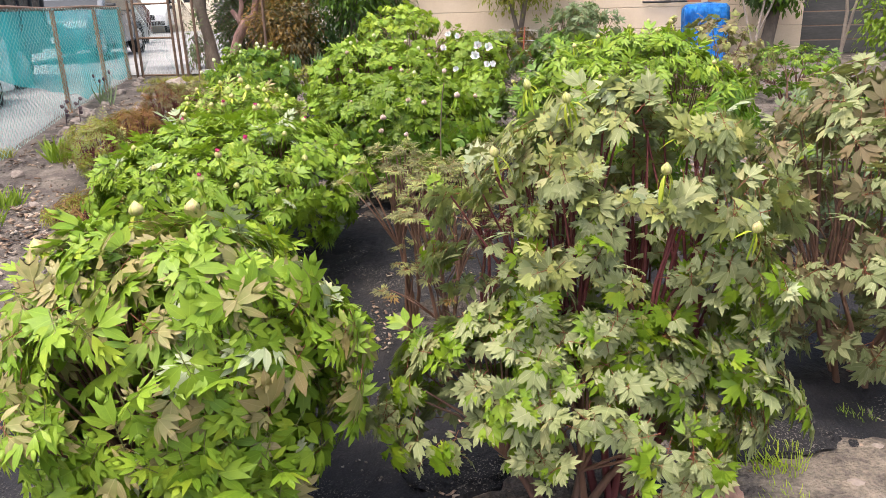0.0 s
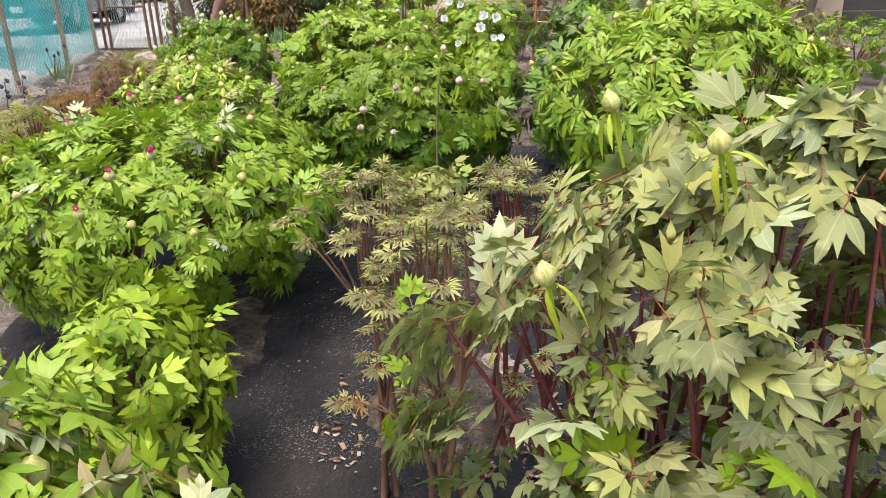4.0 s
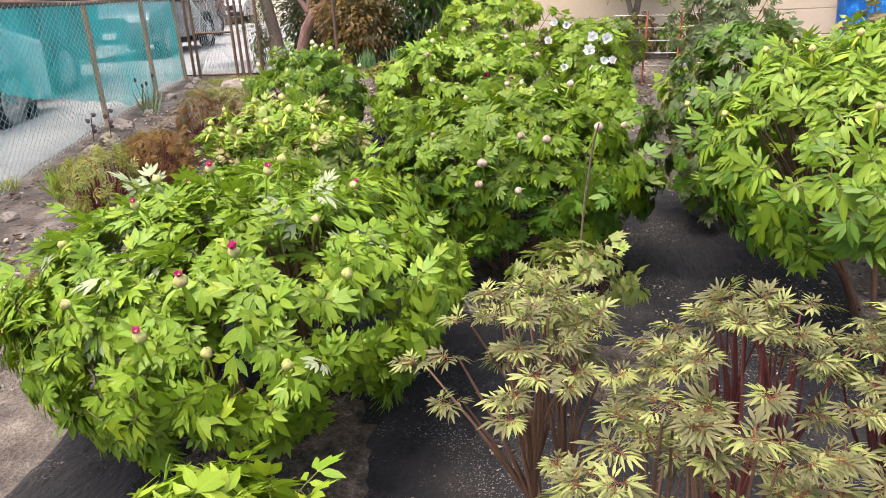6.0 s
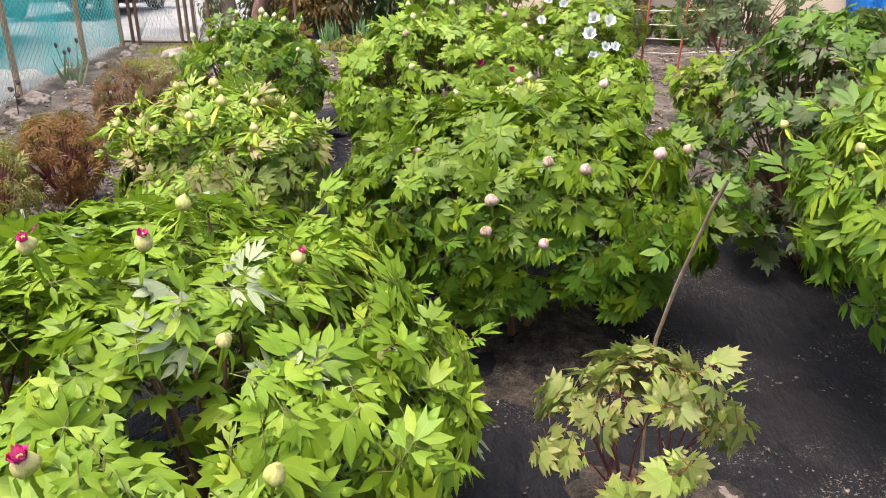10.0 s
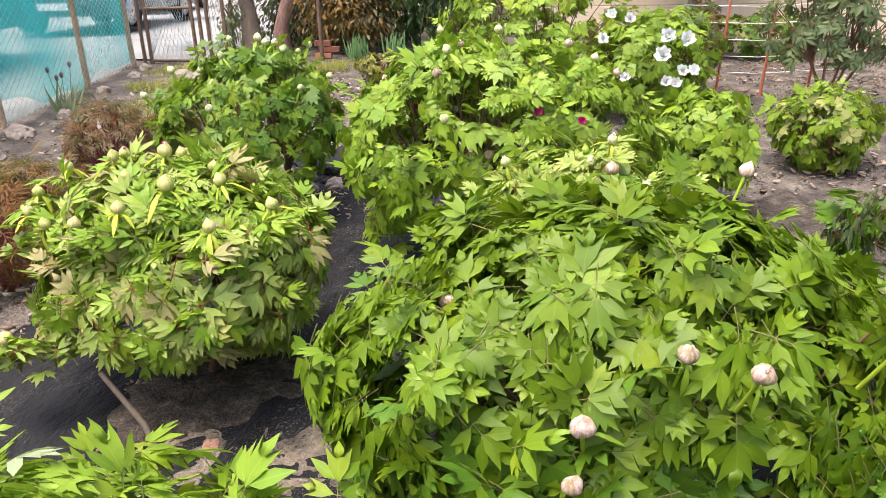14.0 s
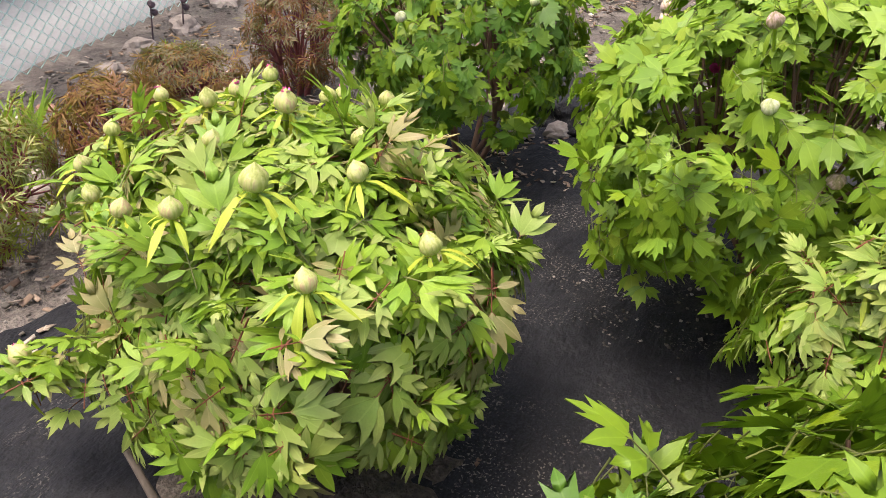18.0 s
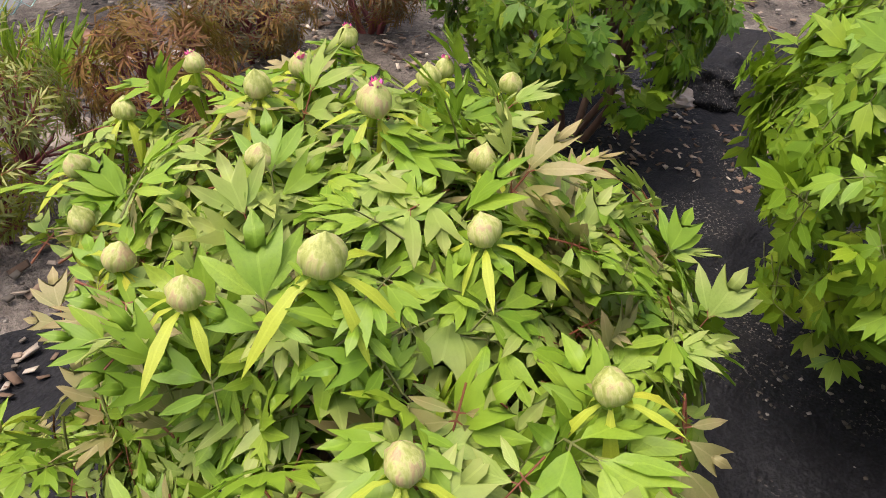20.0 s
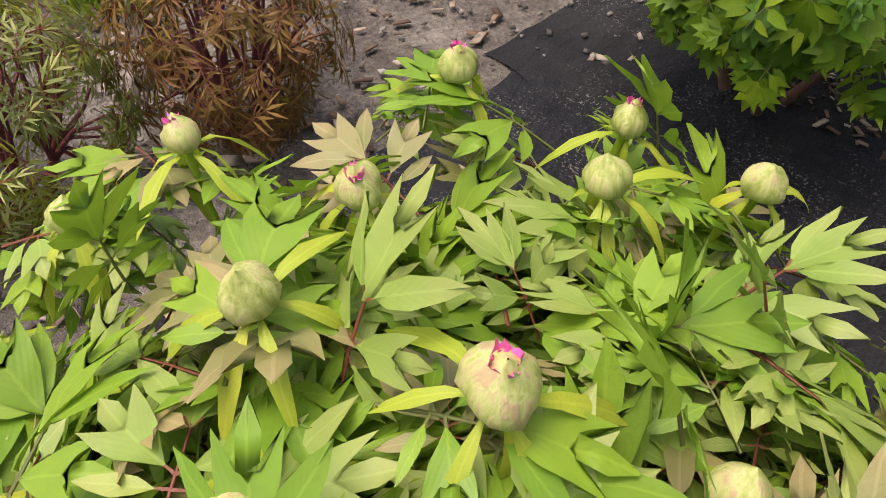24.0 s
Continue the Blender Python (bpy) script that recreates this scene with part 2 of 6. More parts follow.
# ---- building blocks ----
def mesh_of(name, verts, faces, mat, uvs=None, smooth=True):
    """A mesh from arrays; all faces quads."""
    me = bpy.data.meshes.new(name)
    verts, faces = np.asarray(verts, np.float32), np.asarray(faces, np.int32)
    me.vertices.add(len(verts))
    me.vertices.foreach_set("co", verts.ravel())
    me.loops.add(faces.size)
    me.loops.foreach_set("vertex_index", faces.ravel())
    me.polygons.add(len(faces))
    me.polygons.foreach_set("loop_start", np.arange(0, faces.size, 4, dtype=np.int32))
    if smooth:
        me.polygons.foreach_set("use_smooth", np.ones(len(faces), bool))
    if uvs is not None:
        layer = me.uv_layers.new(name="UVMap")
        layer.data.foreach_set("uv", np.asarray(uvs, np.float32)[faces.ravel()].ravel())
    me.materials.append(mat)
    me.update(calc_edges=True)
    me.validate()
    return me


def part(name, bm, mat, parent, label=""):
    """One mesh object under a thing or part; bm a bmesh or a mesh."""
    if isinstance(bm, bmesh.types.BMesh):
        me = bpy.data.meshes.new(name)
        bm.to_mesh(me)
        bm.free()
        me.materials.append(mat)
    else:
        me = bm
    ob = new(name, me)
    ob.parent = parent
    if label:
        ob["label"] = label
    return ob


def thing(name, at, label, category, group="", kind=""):
    e = new(name)
    e.empty_display_size = 0.1
    e.location = at
    return tagged(e, label, category, group, kind)


def ground_z(x, y):
    base = 0.05 * min(max(y, -4.0), 12.0)
    if x < -5.2 - 0.2 * (y - 9) or y > 12.1:
        return base
    return base + 0.022 * noise.noise((x * 1.3, y * 1.3, 0)) + 0.01 * noise.noise((x * 5, y * 5, 3))


def tube(points, radii, sides=6):
    """Quads of a tapered tube along points: verts, faces."""
    verts, faces = [], []
    pts = [Vector(p) for p in points]
    for i, p in enumerate(pts):
        d = (pts[min(i + 1, len(pts) - 1)] - pts[max(i - 1, 0)]).normalized()
        side = d.cross(Vector((0.31, 0.95, 0.05))).normalized()
        up = side.cross(d)
        for k in range(sides):
            ang = 2 * math.pi * k / sides
            verts.append(p + (side * math.cos(ang) + up * math.sin(ang)) * radii[i])
    for i in range(len(pts) - 1):
        for k in range(sides):
            q = (k + 1) % sides
            faces.append((i * sides + k, i * sides + q, (i + 1) * sides + q, (i + 1) * sides + k))
    return [tuple(v) for v in verts], faces


def tubes_mesh(name, runs, mat, sides=6):
    verts, faces = [], []
    for points, radii in runs:
        v, f = tube(points, radii, sides)
        n = len(verts)
        verts += v
        faces += [tuple(i + n for i in q) for q in f]
    return mesh_of(name, verts, faces, mat)


def box_bm(size, at=(0, 0, 0), bevel=0.0, segments=2, turn=0.0):
    bm = bmesh.new()
    bmesh.ops.create_cube(bm, size=1)
    bmesh.ops.scale(bm, vec=size, verts=bm.verts)
    if bevel:
        bmesh.ops.bevel(bm, geom=bm.edges, offset=bevel, segments=segments, affect="EDGES", profile=0.6)
    bmesh.ops.transform(bm, matrix=Matrix.Translation(at) @ Matrix.Rotation(turn, 4, "Z"), verts=bm.verts)
    return bm


# ---- leaves ----
OUTLINES = {  # half outlines: along, half width, foot on the midrib
    "lobed": [(0, 0.01, 0), (0.15, 0.1, 0.1), (0.36, 0.22, 0.28), (0.6, 0.28, 0.42), (0.84, 0.3, 0.49), (0.66, 0.17, 0.54), (0.58, 0.1, 0.58), (0.8, 0.11, 0.78), (1, 0.004, 1)],
    "trident": [(0, 0.01, 0), (0.32, 0.22, 0.24), (0.84, 0.31, 0.52), (0.6, 0.12, 0.59), (0.8, 0.115, 0.78), (1, 0.004, 1)],
    "fivelobe": [(0, 0.01, 0), (0.28, 0.36, 0.2), (0.58, 0.47, 0.38), (0.5, 0.29, 0.44), (0.82, 0.34, 0.58), (0.69, 0.14, 0.68), (1, 0.004, 1)],
    "oval": [(0, 0.01, 0), (0.28, 0.19, 0.28), (0.62, 0.18, 0.62), (1, 0.004, 1)],
    "ovate": [(0, 0.01, 0), (0.15, 0.14, 0.15), (0.42, 0.215, 0.42), (0.72, 0.15, 0.72), (1, 0.004, 1)],
    "narrow": [(0, 0.01, 0), (0.2, 0.09, 0.2), (0.45, 0.12, 0.45), (0.7, 0.09, 0.7), (0.88, 0.04, 0.88), (1, 0.004, 1)],
    "bract": [(0, 0.03, 0), (0.3, 0.085, 0.3), (0.6, 0.125, 0.6), (0.85, 0.075, 0.85), (1, 0.004, 1)],
    "thin": [(0, 0.02, 0), (0.4, 0.035, 0.4), (0.8, 0.02, 0.8), (1, 0.003, 1)],
    "slim": [(0, 0.01, 0), (0.2, 0.115, 0.2), (0.48, 0.16, 0.48), (0.77, 0.1, 0.77), (1, 0.004, 1)],
    "leaf4": [(0, 0.01, 0), (0.3, 0.2, 0.3), (0.65, 0.17, 0.65), (1, 0.004, 1)],
    "leaf3": [(0, 0.02, 0), (0.48, 0.2, 0.48), (1, 0.004, 1)],
    "fine": [(0, 0.02, 0), (0.35, 0.11, 0.35), (0.7, 0.085, 0.7), (1, 0.004, 1)],
    "spike": [(0, 0.015, 0), (0.4, 0.085, 0.4), (1, 0.004, 1)],
    "lean4": [(0, 0.01, 0), (0.32, 0.15, 0.32), (0.68, 0.125, 0.68), (1, 0.004, 1)],
    "rough": [(0, 0.01, 0), (0.3, 0.24, 0.25), (0.72, 0.3, 0.5), (0.65, 0.14, 0.62), (1, 0.004, 1)],
}
# leaflets of a compound leaf: place along the stalk, angle, length, outline
LAYOUTS = {
    "peony": [(0.5, 0, 0.5, "lobed"), (0.5, 44, 0.4, "slim"), (0.5, -44, 0.4, "slim"), (0.3, 62, 0.44, "lobed"), (0.3, -62, 0.44, "lobed"), (0.24, 96, 0.3, "slim"), (0.24, -96, 0.3, "slim")],
    "broad": [(0.46, 0, 0.52, "fivelobe"), (0.46, 60, 0.4, "fivelobe"), (0.46, -60, 0.4, "fivelobe"), (0.28, 78, 0.36, "trident"), (0.28, -78, 0.36, "trident")],
    "lance": [(0.46, 0, 0.54, "lean4"), (0.46, 36, 0.46, "lean4"), (0.46, -36, 0.46, "lean4"), (0.28, 52, 0.46, "lean4"), (0.28, -52, 0.46, "lean4"), (0.24, 84, 0.36, "lean4"), (0.24, -84, 0.36, "lean4")],
    "fern": [(0.62, 0, 0.38, "spike")] + [(0.2 + 0.21 * k, q * (64 - 12 * k), 0.38 - 0.03 * k, "spike") for k in range(3) for q in (1, -1)] + [(0.3, 32, 0.44, "spike"), (0.3, -32, 0.44, "spike")],
    "finger": [(0.42, 0, 0.58, "fine"), (0.4, 34, 0.46, "fine"), (0.4, -34, 0.46, "fine"), (0.24, 50, 0.46, "fine"), (0.24, -50, 0.46, "fine"), (0.2, 82, 0.36, "fine"), (0.2, -82, 0.36, "fine")],
    "lancelet": [(0.44, 0, 0.56, "lean4"), (0.42, 36, 0.48, "lean4"), (0.42, -36, 0.48, "lean4"), (0.26, 58, 0.46, "lean4"), (0.26, -58, 0.46, "lean4")],
    "wide": [(0.46, 0, 0.54, "trident"), (0.46, 54, 0.44, "oval"), (0.46, -54, 0.44, "oval"), (0.28, 70, 0.42, "trident"), (0.28, -70, 0.42, "trident")],
    "far": [(0.42, 0, 0.56, "rough"), (0.42, 60, 0.44, "rough"), (0.42, -60, 0.44, "rough"), (0.26, 84, 0.34, "leaf4"), (0.26, -84, 0.34, "leaf4")],
    "round": [(0.46, 0, 0.5, "rough"), (0.46, 60, 0.4, "oval"), (0.46, -60, 0.4, "oval"), (0.24, 66, 0.38, "oval"), (0.24, -66, 0.38, "oval")],
    "plain": [(0.4, 0, 0.6, "rough"), (0.36, 58, 0.48, "rough"), (0.36, -58, 0.48, "rough")],
    "single": [(0.02, 0, 0.98, "leaf3")],
    "grass": [(0.02, 0, 0.98, "thin")],
    "bract": [(0.02, 0, 0.98, "bract")],
    "blade": [(0.02, 0, 0.98, "narrow")],
}


def leaf_arrays(layout, seed, droop=0.22, fold=0.2):
    """One compound leaf, 1 long, foot at the origin, pointing along y and facing up: verts, quads, uvs."""
    rng = random.Random(seed)
    V, F, U = [], [], []
    for place, angle, length, outline in LAYOUTS[layout]:
        ang = radians(angle + rng.uniform(-9, 9))
        length *= rng.uniform(0.86, 1.12)
        tilt, curl, wide = rng.uniform(-0.22, 0.12), rng.uniform(0.05, 0.42), rng.uniform(0.88, 1.12)
        stalk = 0.06 if place > 0.1 and angle else 0.0
        n0 = len(V)
        pts = OUTLINES[outline]
        bend = rng.uniform(-0.12, 0.12)
        for al, w, foot in pts:
            for side, along, width in ((-1, al, w), (0, foot, 0), (1, al, w)):
                x = side * width * wide * length + bend * along * along * length
                y = along * length + stalk
                z = fold * abs(width) * length * (1 - 0.6 * along) - curl * along * along * length * 0.5 + tilt * along * length
                z += 0.028 * length * math.sin(9 * along + 3 * side + seed)
                X = x * math.cos(ang) + y * math.sin(ang)
                Y = -x * math.sin(ang) + y * math.cos(ang) + place
                V.append((X, Y, z - droop * (X * X + Y * Y)))
                U.append((side * width * 2.5, along))
        for i in range(len(pts) - 1):
            k = n0 + 3 * i
            F.append((k, k + 1, k + 4, k + 3))
            F.append((k + 1, k + 2, k + 5, k + 4))
        if stalk:
            n0 = len(V)
            for s, wd in ((0, 0.008), (stalk, 0.006)):
                for q in (-1, 1):
                    X, Y = s * math.sin(ang) + q * wd * math.cos(ang), place + s * math.cos(ang) - q * wd * math.sin(ang)
                    V.append((X, Y, -droop * (X * X + Y * Y)))
                    U.append((5, 0))
            F.append((n0, n0 + 1, n0 + 3, n0 + 2))
    reach = max(p[0] for p in LAYOUTS[layout])
    if reach > 0.05:
        n0 = len(V)
        for s in (0, 0.5, 1):
            for k in range(3):
                c = 2 * math.pi * k / 3
                Y = s * reach
                V.append((0.011 * math.cos(c) * (1.2 - 0.4 * s), Y, 0.011 * math.sin(c) * (1.2 - 0.4 * s) - droop * Y * Y - 0.004))
                U.append((5, 0))
        for i in range(2):
            for k in range(3):
                q = (k + 1) % 3
                F.append((n0 + 3 * i + k, n0 + 3 * i + q, n0 + 3 * i + 3 + q, n0 + 3 * i + 3 + k))
    return np.array(V), np.array(F), np.array(U)


ARRAYS, MESHES = {}, {}


MIXED = {"peony_wide": ("peony", "wide", "wide"), "broad_peony": ("broad", "wide"), "wide_peony": ("wide", "wide", "peony"), "round_broad": ("round", "broad", "round")}


def leaf_shape(layout, k, droop=0.22):
    key = (layout, k, droop)
    if key not in ARRAYS:
        ARRAYS[key] = leaf_arrays(layout, 11 * k + 3, droop)
    return ARRAYS[key]


def leaf_mesh(layout, k, mat, droop=0.22):
    key = (layout, k, mat, droop)
    if key not in MESHES:
        v, f, u = leaf_shape(layout, k, droop)
        MESHES[key] = mesh_of("leaf", v, f, L[mat], u)
    return MESHES[key]


def aim(foot, way, face, size):
    """A leaf's matrix: foot, direction, the side that faces out, length."""
    y = way.normalized()
    z = (face - y * face.dot(y)).normalized()
    x = y.cross(z)
    return Matrix(((x.x * size, y.x * size, z.x * size, foot.x), (x.y * size, y.y * size, z.y * size, foot.y), (x.z * size, y.z * size, z.z * size, foot.z), (0, 0, 0, 1)))


def joined_leaves(name, leaves, mat, parent):
    """Many leaves (layout, k, droop, matrix) as one mesh."""
    V, F, U, n = [], [], [], 0
    for layout, k, droop, m in leaves:
        v, f, u = leaf_shape(layout, k, droop)
        mm = np.array(m)
        V.append(v @ mm[:3, :3].T + mm[:3, 3])
        F.append(f + n)
        U.append(u)
        n += len(v)
    ob = part(name, mesh_of(name, np.concatenate(V), np.concatenate(F), L[mat], np.concatenate(U)), None, parent)
    ob["kind"] = "stuff"
    return ob


GOLD = math.pi * (3 - math.sqrt(5))
UP = Vector((0, 0, 1))


def shrub(name, label, category, x, y, rx, ry, top, layout, old, young, size, rosettes, per, low=0.2, belly=0.5, fresh=0.3, singles=240, inner=150,
          stems=6, bark=None, seed=1, droop=0.22, lump=0.14, spread=(35, 105), group="", sag=0.2, stem_r=0.011, extra=(), inset=0.85, silver=0.0, under=None, accent="pale", lie=(0.08, 0.75), shoots=0.5, fork_at=0.52, star=False):
    """A leafy shrub: stems fan out from the foot to rosettes of leaves over a lumpy dome. Returns the thing and its rosettes (tip, axis)."""
    rng = random.Random(seed)
    foot_z = ground_z(x, y)
    h = top - foot_z
    root = thing(name, (x, y, foot_z), label, category, group)
    leaves, tips = [], []
    def girth(zf):
        return math.sqrt(max(0.0, 1 - ((zf - belly) / (1 - belly)) ** 2)) if zf > belly else 1 - 0.55 * ((belly - zf) / belly) ** 1.4

    # spread the rosettes evenly over the dome's skin
    levels = [1 - (1 - low) * (q / 60) ** 1.6 for q in range(61)]
    skin = [0.0]
    for q in range(60):
        r0, r1 = girth(levels[q]), girth(levels[q + 1])
        skin.append(skin[-1] + (r0 + r1) / 2 * (rx + ry) / 2 * math.hypot((r1 - r0) * (rx + ry) / 2, (levels[q] - levels[q + 1]) * h))
    for i in range(rosettes):
        zf = float(np.interp(skin[-1] * (i + 0.5) / rosettes, skin, levels))
        r = girth(zf)
        th = GOLD * i + rng.uniform(-0.3, 0.3)
        c, s = math.cos(th), math.sin(th)
        bulge = 1 + lump * 2 * noise.noise((c * 1.4 + seed, s * 1.4, zf * 2.2)) + rng.uniform(-0.06, 0.06)
        p = Vector((rx * r * c * bulge, ry * r * s * bulge, h * min(1.0, zf * (0.94 + 0.12 * rng.random()))))
        nrm = Vector((c * r / rx, s * r / ry, (zf - belly) / (1 - belly) / h * 1.1 if zf > belly else -0.15)).normalized()
        tips.append((p - nrm * size * inset, nrm, zf))
    for p in extra:
        q = Vector(p) - Vector((x, y, foot_z))
        tips.append((q - UP * 0.075, (UP + Vector((q.x, q.y, 0)) * 0.4).normalized(), 1.0))
    for p, nrm, zf in tips:
        down = nrm * nrm.z - UP
        if down.length < 0.35:
            down = down + Vector((math.cos(GOLD * len(leaves)), math.sin(GOLD * len(leaves)), 0)) * 0.8
        down.normalize()
        across = nrm.cross(down).normalized()
        turn0 = rng.uniform(0, 6.28)
        for k in range(per):
            young_shoot = k == 0 and rng.random() < shoots * (0.3 + zf)
            az = turn0 + GOLD * k if zf > 0.93 else rng.gauss(0, 1.15) if zf < 0.75 else rng.gauss(0, 1.7)
            flat = down * math.cos(az) + across * math.sin(az)
            lift = rng.uniform(*lie) * (0.6 + 1.7 * max(0.0, zf - 0.3))
            way = nrm if young_shoot else flat * rng.uniform(0.75, 1.0) + nrm * lift
            if young_shoot:
                way = (nrm * 0.6 + UP + flat * rng.uniform(0.2, 0.7)).normalized()
            way.z -= sag * rng.uniform(0.2, 1.3) * (1.3 - 0.7 * zf)
            jit = 0.42 + 0.3 * (k % 3 == 2)
            face = nrm * 0.9 + UP * 0.35 + Vector((rng.uniform(-jit, jit), rng.uniform(-jit, jit), rng.uniform(-0.2, 0.2)))
            if young_shoot:
                face = UP * 0.35 - flat + Vector((rng.uniform(-0.3, 0.3), rng.uniform(-0.3, 0.3), 0))
            if star:
                spoke = Vector((math.cos(turn0 + GOLD * k), math.sin(turn0 + GOLD * k), 0))
                way, face = spoke + nrm * (0.2 + 1.6 * (1 - k / per)) * rng.uniform(0.4, 1.3), UP + nrm * 0.5 - spoke * 0.2 + Vector((rng.uniform(-0.4, 0.4), rng.uniform(-0.4, 0.4), 0))
            deep = rng.random() ** 2 * 0.5
            foot = p + across * rng.uniform(-0.5, 0.5) * size - flat * rng.uniform(0.25, 0.6) * size + nrm * (inset - 0.25 - min(lift, 1.0) * 0.7 - deep) * size
            if star:
                foot = p + nrm * ((inset - 0.5 * rng.random()) * size)
            is_young = rng.random() < fresh * (0.25 + 1.1 * zf)
            m = aim(foot, way, face, size * rng.uniform(0.7, 1.2))
            # under takes over towards the foot; where it is deep, it paints shade
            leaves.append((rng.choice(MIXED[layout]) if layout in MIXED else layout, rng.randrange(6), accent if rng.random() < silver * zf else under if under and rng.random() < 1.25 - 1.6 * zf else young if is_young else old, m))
    rng.shuffle(leaves)
    for lay, k, mat, m in leaves[:singles]:
        ob = part("leaf", leaf_mesh(lay, k, mat, droop), None, root)
        ob.matrix_basis = m
    for mat in sorted({q[2] for q in leaves[singles:]}):
        joined_leaves("foliage", [(lay, k, droop, m) for lay, k, mt, m in leaves[singles:] if mt == mat], mat, root)
    fill = []
    for i in range(inner):
        p, nrm, zf = tips[rng.randrange(len(tips))]
        q = p * rng.uniform(0.62, 0.95)
        q.z = p.z * rng.uniform(0.7, 0.96)
        way = Vector((rng.uniform(-1, 1), rng.uniform(-1, 1), rng.uniform(-0.5, 0.4))) + nrm * 0.5
        fill.append(("plain" if layout != "fern" else layout, i % 6, droop, aim(q, way, UP + nrm * 0.5, size * rng.uniform(0.7, 1.0))))
    if fill:
        joined_leaves("inner_foliage", fill, old, root)
    sectors = [[] for _ in range(stems)]
    for p, nrm, zf in tips:
        sectors[int((math.atan2(p.y / ry, p.x / rx) + math.pi) / (2 * math.pi) * stems) % stems].append(p)
    for j, sec in enumerate(sectors):
        if not sec:
            continue
        mid = sum(sec, Vector()) / len(sec)
        base = Vector((mid.x * 0.14 + rng.uniform(-0.03, 0.03), mid.y * 0.14 + rng.uniform(-0.03, 0.03), -0.02))
        fork = base.lerp(mid, fork_at)
        fork.z = mid.z * (fork_at - 0.02)
        knee = base.lerp(fork, 0.5) + Vector((rng.uniform(-0.03, 0.03), rng.uniform(-0.03, 0.03), 0.02))
        sides = 5
        verts, faces = tube([base, knee, fork], [stem_r * 1.4, stem_r * 1.1, stem_r * 0.8], sides)
        last = len(verts) - sides
        for p in sec[:14]:
            bow = fork.lerp(p, 0.55) + Vector((rng.uniform(-0.02, 0.02), rng.uniform(-0.02, 0.02), 0.02))
            v, f = tube([fork, bow, p], [stem_r * 0.55, stem_r * 0.4, stem_r * 0.25], sides)
            n0 = len(verts)
            verts += v[sides:]
            faces += [tuple(last + q if q < sides else n0 + q - sides for q in quad) for quad in f]
        part("stem", mesh_of("stem", verts, faces, bark or TWIG), None, root)
    return root, [(p, n, z) for p, n, z in tips]


# ---- ground ----
def grid_mesh(name, xs, ys, height, mat):
    nx = len(xs)
    verts = [(x, y, height(x, y)) for y in ys for x in xs]
    faces = [(j * nx + i, j * nx + i + 1, (j + 1) * nx + i + 1, (j + 1) * nx + i) for j in range(len(ys) - 1) for i in range(nx - 1)]
    return mesh_of(name, verts, faces, mat)


xs = np.concatenate([[-300, -120, -50, -25, -14], np.arange(-8, 5.01, 0.11), [7, 10, 18, 40, 120, 300]])
ys = np.concatenate([[-200, -60, -20, -8], np.arange(-4, 13.01, 0.11), [14, 17, 22, 30, 45, 80, 160, 300]])
ground = new("ground", grid_mesh("ground", xs, ys, ground_z, SOIL))
tagged(ground, "bare grey-brown garden soil with grit and litter", "ground", kind="structure")


def sheet(name, x0, x1, y0, y1, lift, seed, label):
    """A panel of black landscape fabric, wrinkled, its edges uneven."""
    nx, ny = max(3, int((x1 - x0) / 0.035)), max(3, int((y1 - y0) / 0.035))
    verts, faces = [], []
    for j in range(ny + 1):
        for i in range(nx + 1):
            u, v = i / nx, j / ny
            x = x0 + (x1 - x0) * u + 0.06 * noise.noise((v * 6, seed, u * 1.2))
            y = y0 + (y1 - y0) * v + 0.08 * noise.noise((u * 4, seed + 9, v * 1.2))
            z = ground_z(x, y) + lift + 0.006 + 0.012 * abs(noise.noise((x * 7, y * 2.5, seed))) + 0.02 * max(0, noise.noise((x * 2.2, y * 4, seed + 5)) - 0.15)
            z += 0.02 * max(0, 1 - 11 * abs(noise.noise((x * 1.1 + 0.4 * y, y * 0.9, seed + 2)))) + 0.012 * max(0, 1 - 9 * abs(noise.noise((x * 3.1, y * 2.2, seed + 7))))
            if min(u, 1 - u, v, 1 - v) < 0.001:
                z -= 0.006 + lift
            verts.append((x, y, z))
    faces = [(j * (nx + 1) + i, j * (nx + 1) + i + 1, (j + 1) * (nx + 1) + i + 1, (j + 1) * (nx + 1) + i) for j in range(ny) for i in range(nx)]
    ob = new(name, mesh_of(name, verts, faces, FABRIC))
    return tagged(ob, label, "landscape fabric", "fabric panels between the peonies", "structure")


for k, (x0, x1, y0, y1) in enumerate(((-2.5, -1.45, 4.3, 7.0), (-1.6, -0.05, 0.6, 4.2), (-1.55, -0.1, 4.1, 8.5), (-0.15, 1.25, 1.5, 5.0), (-0.2, 1.3, 4.9, 6.6), (1.15, 2.5, 2.35, 4.4), (-2.6, -1.5, 6.9, 8.6))):
    sheet("landscape_fabric", x0, x1, y0, y1, 0.004 * (k % 3), 3.1 * k, "black woven weed fabric, wrinkled, dusted with dry soil")


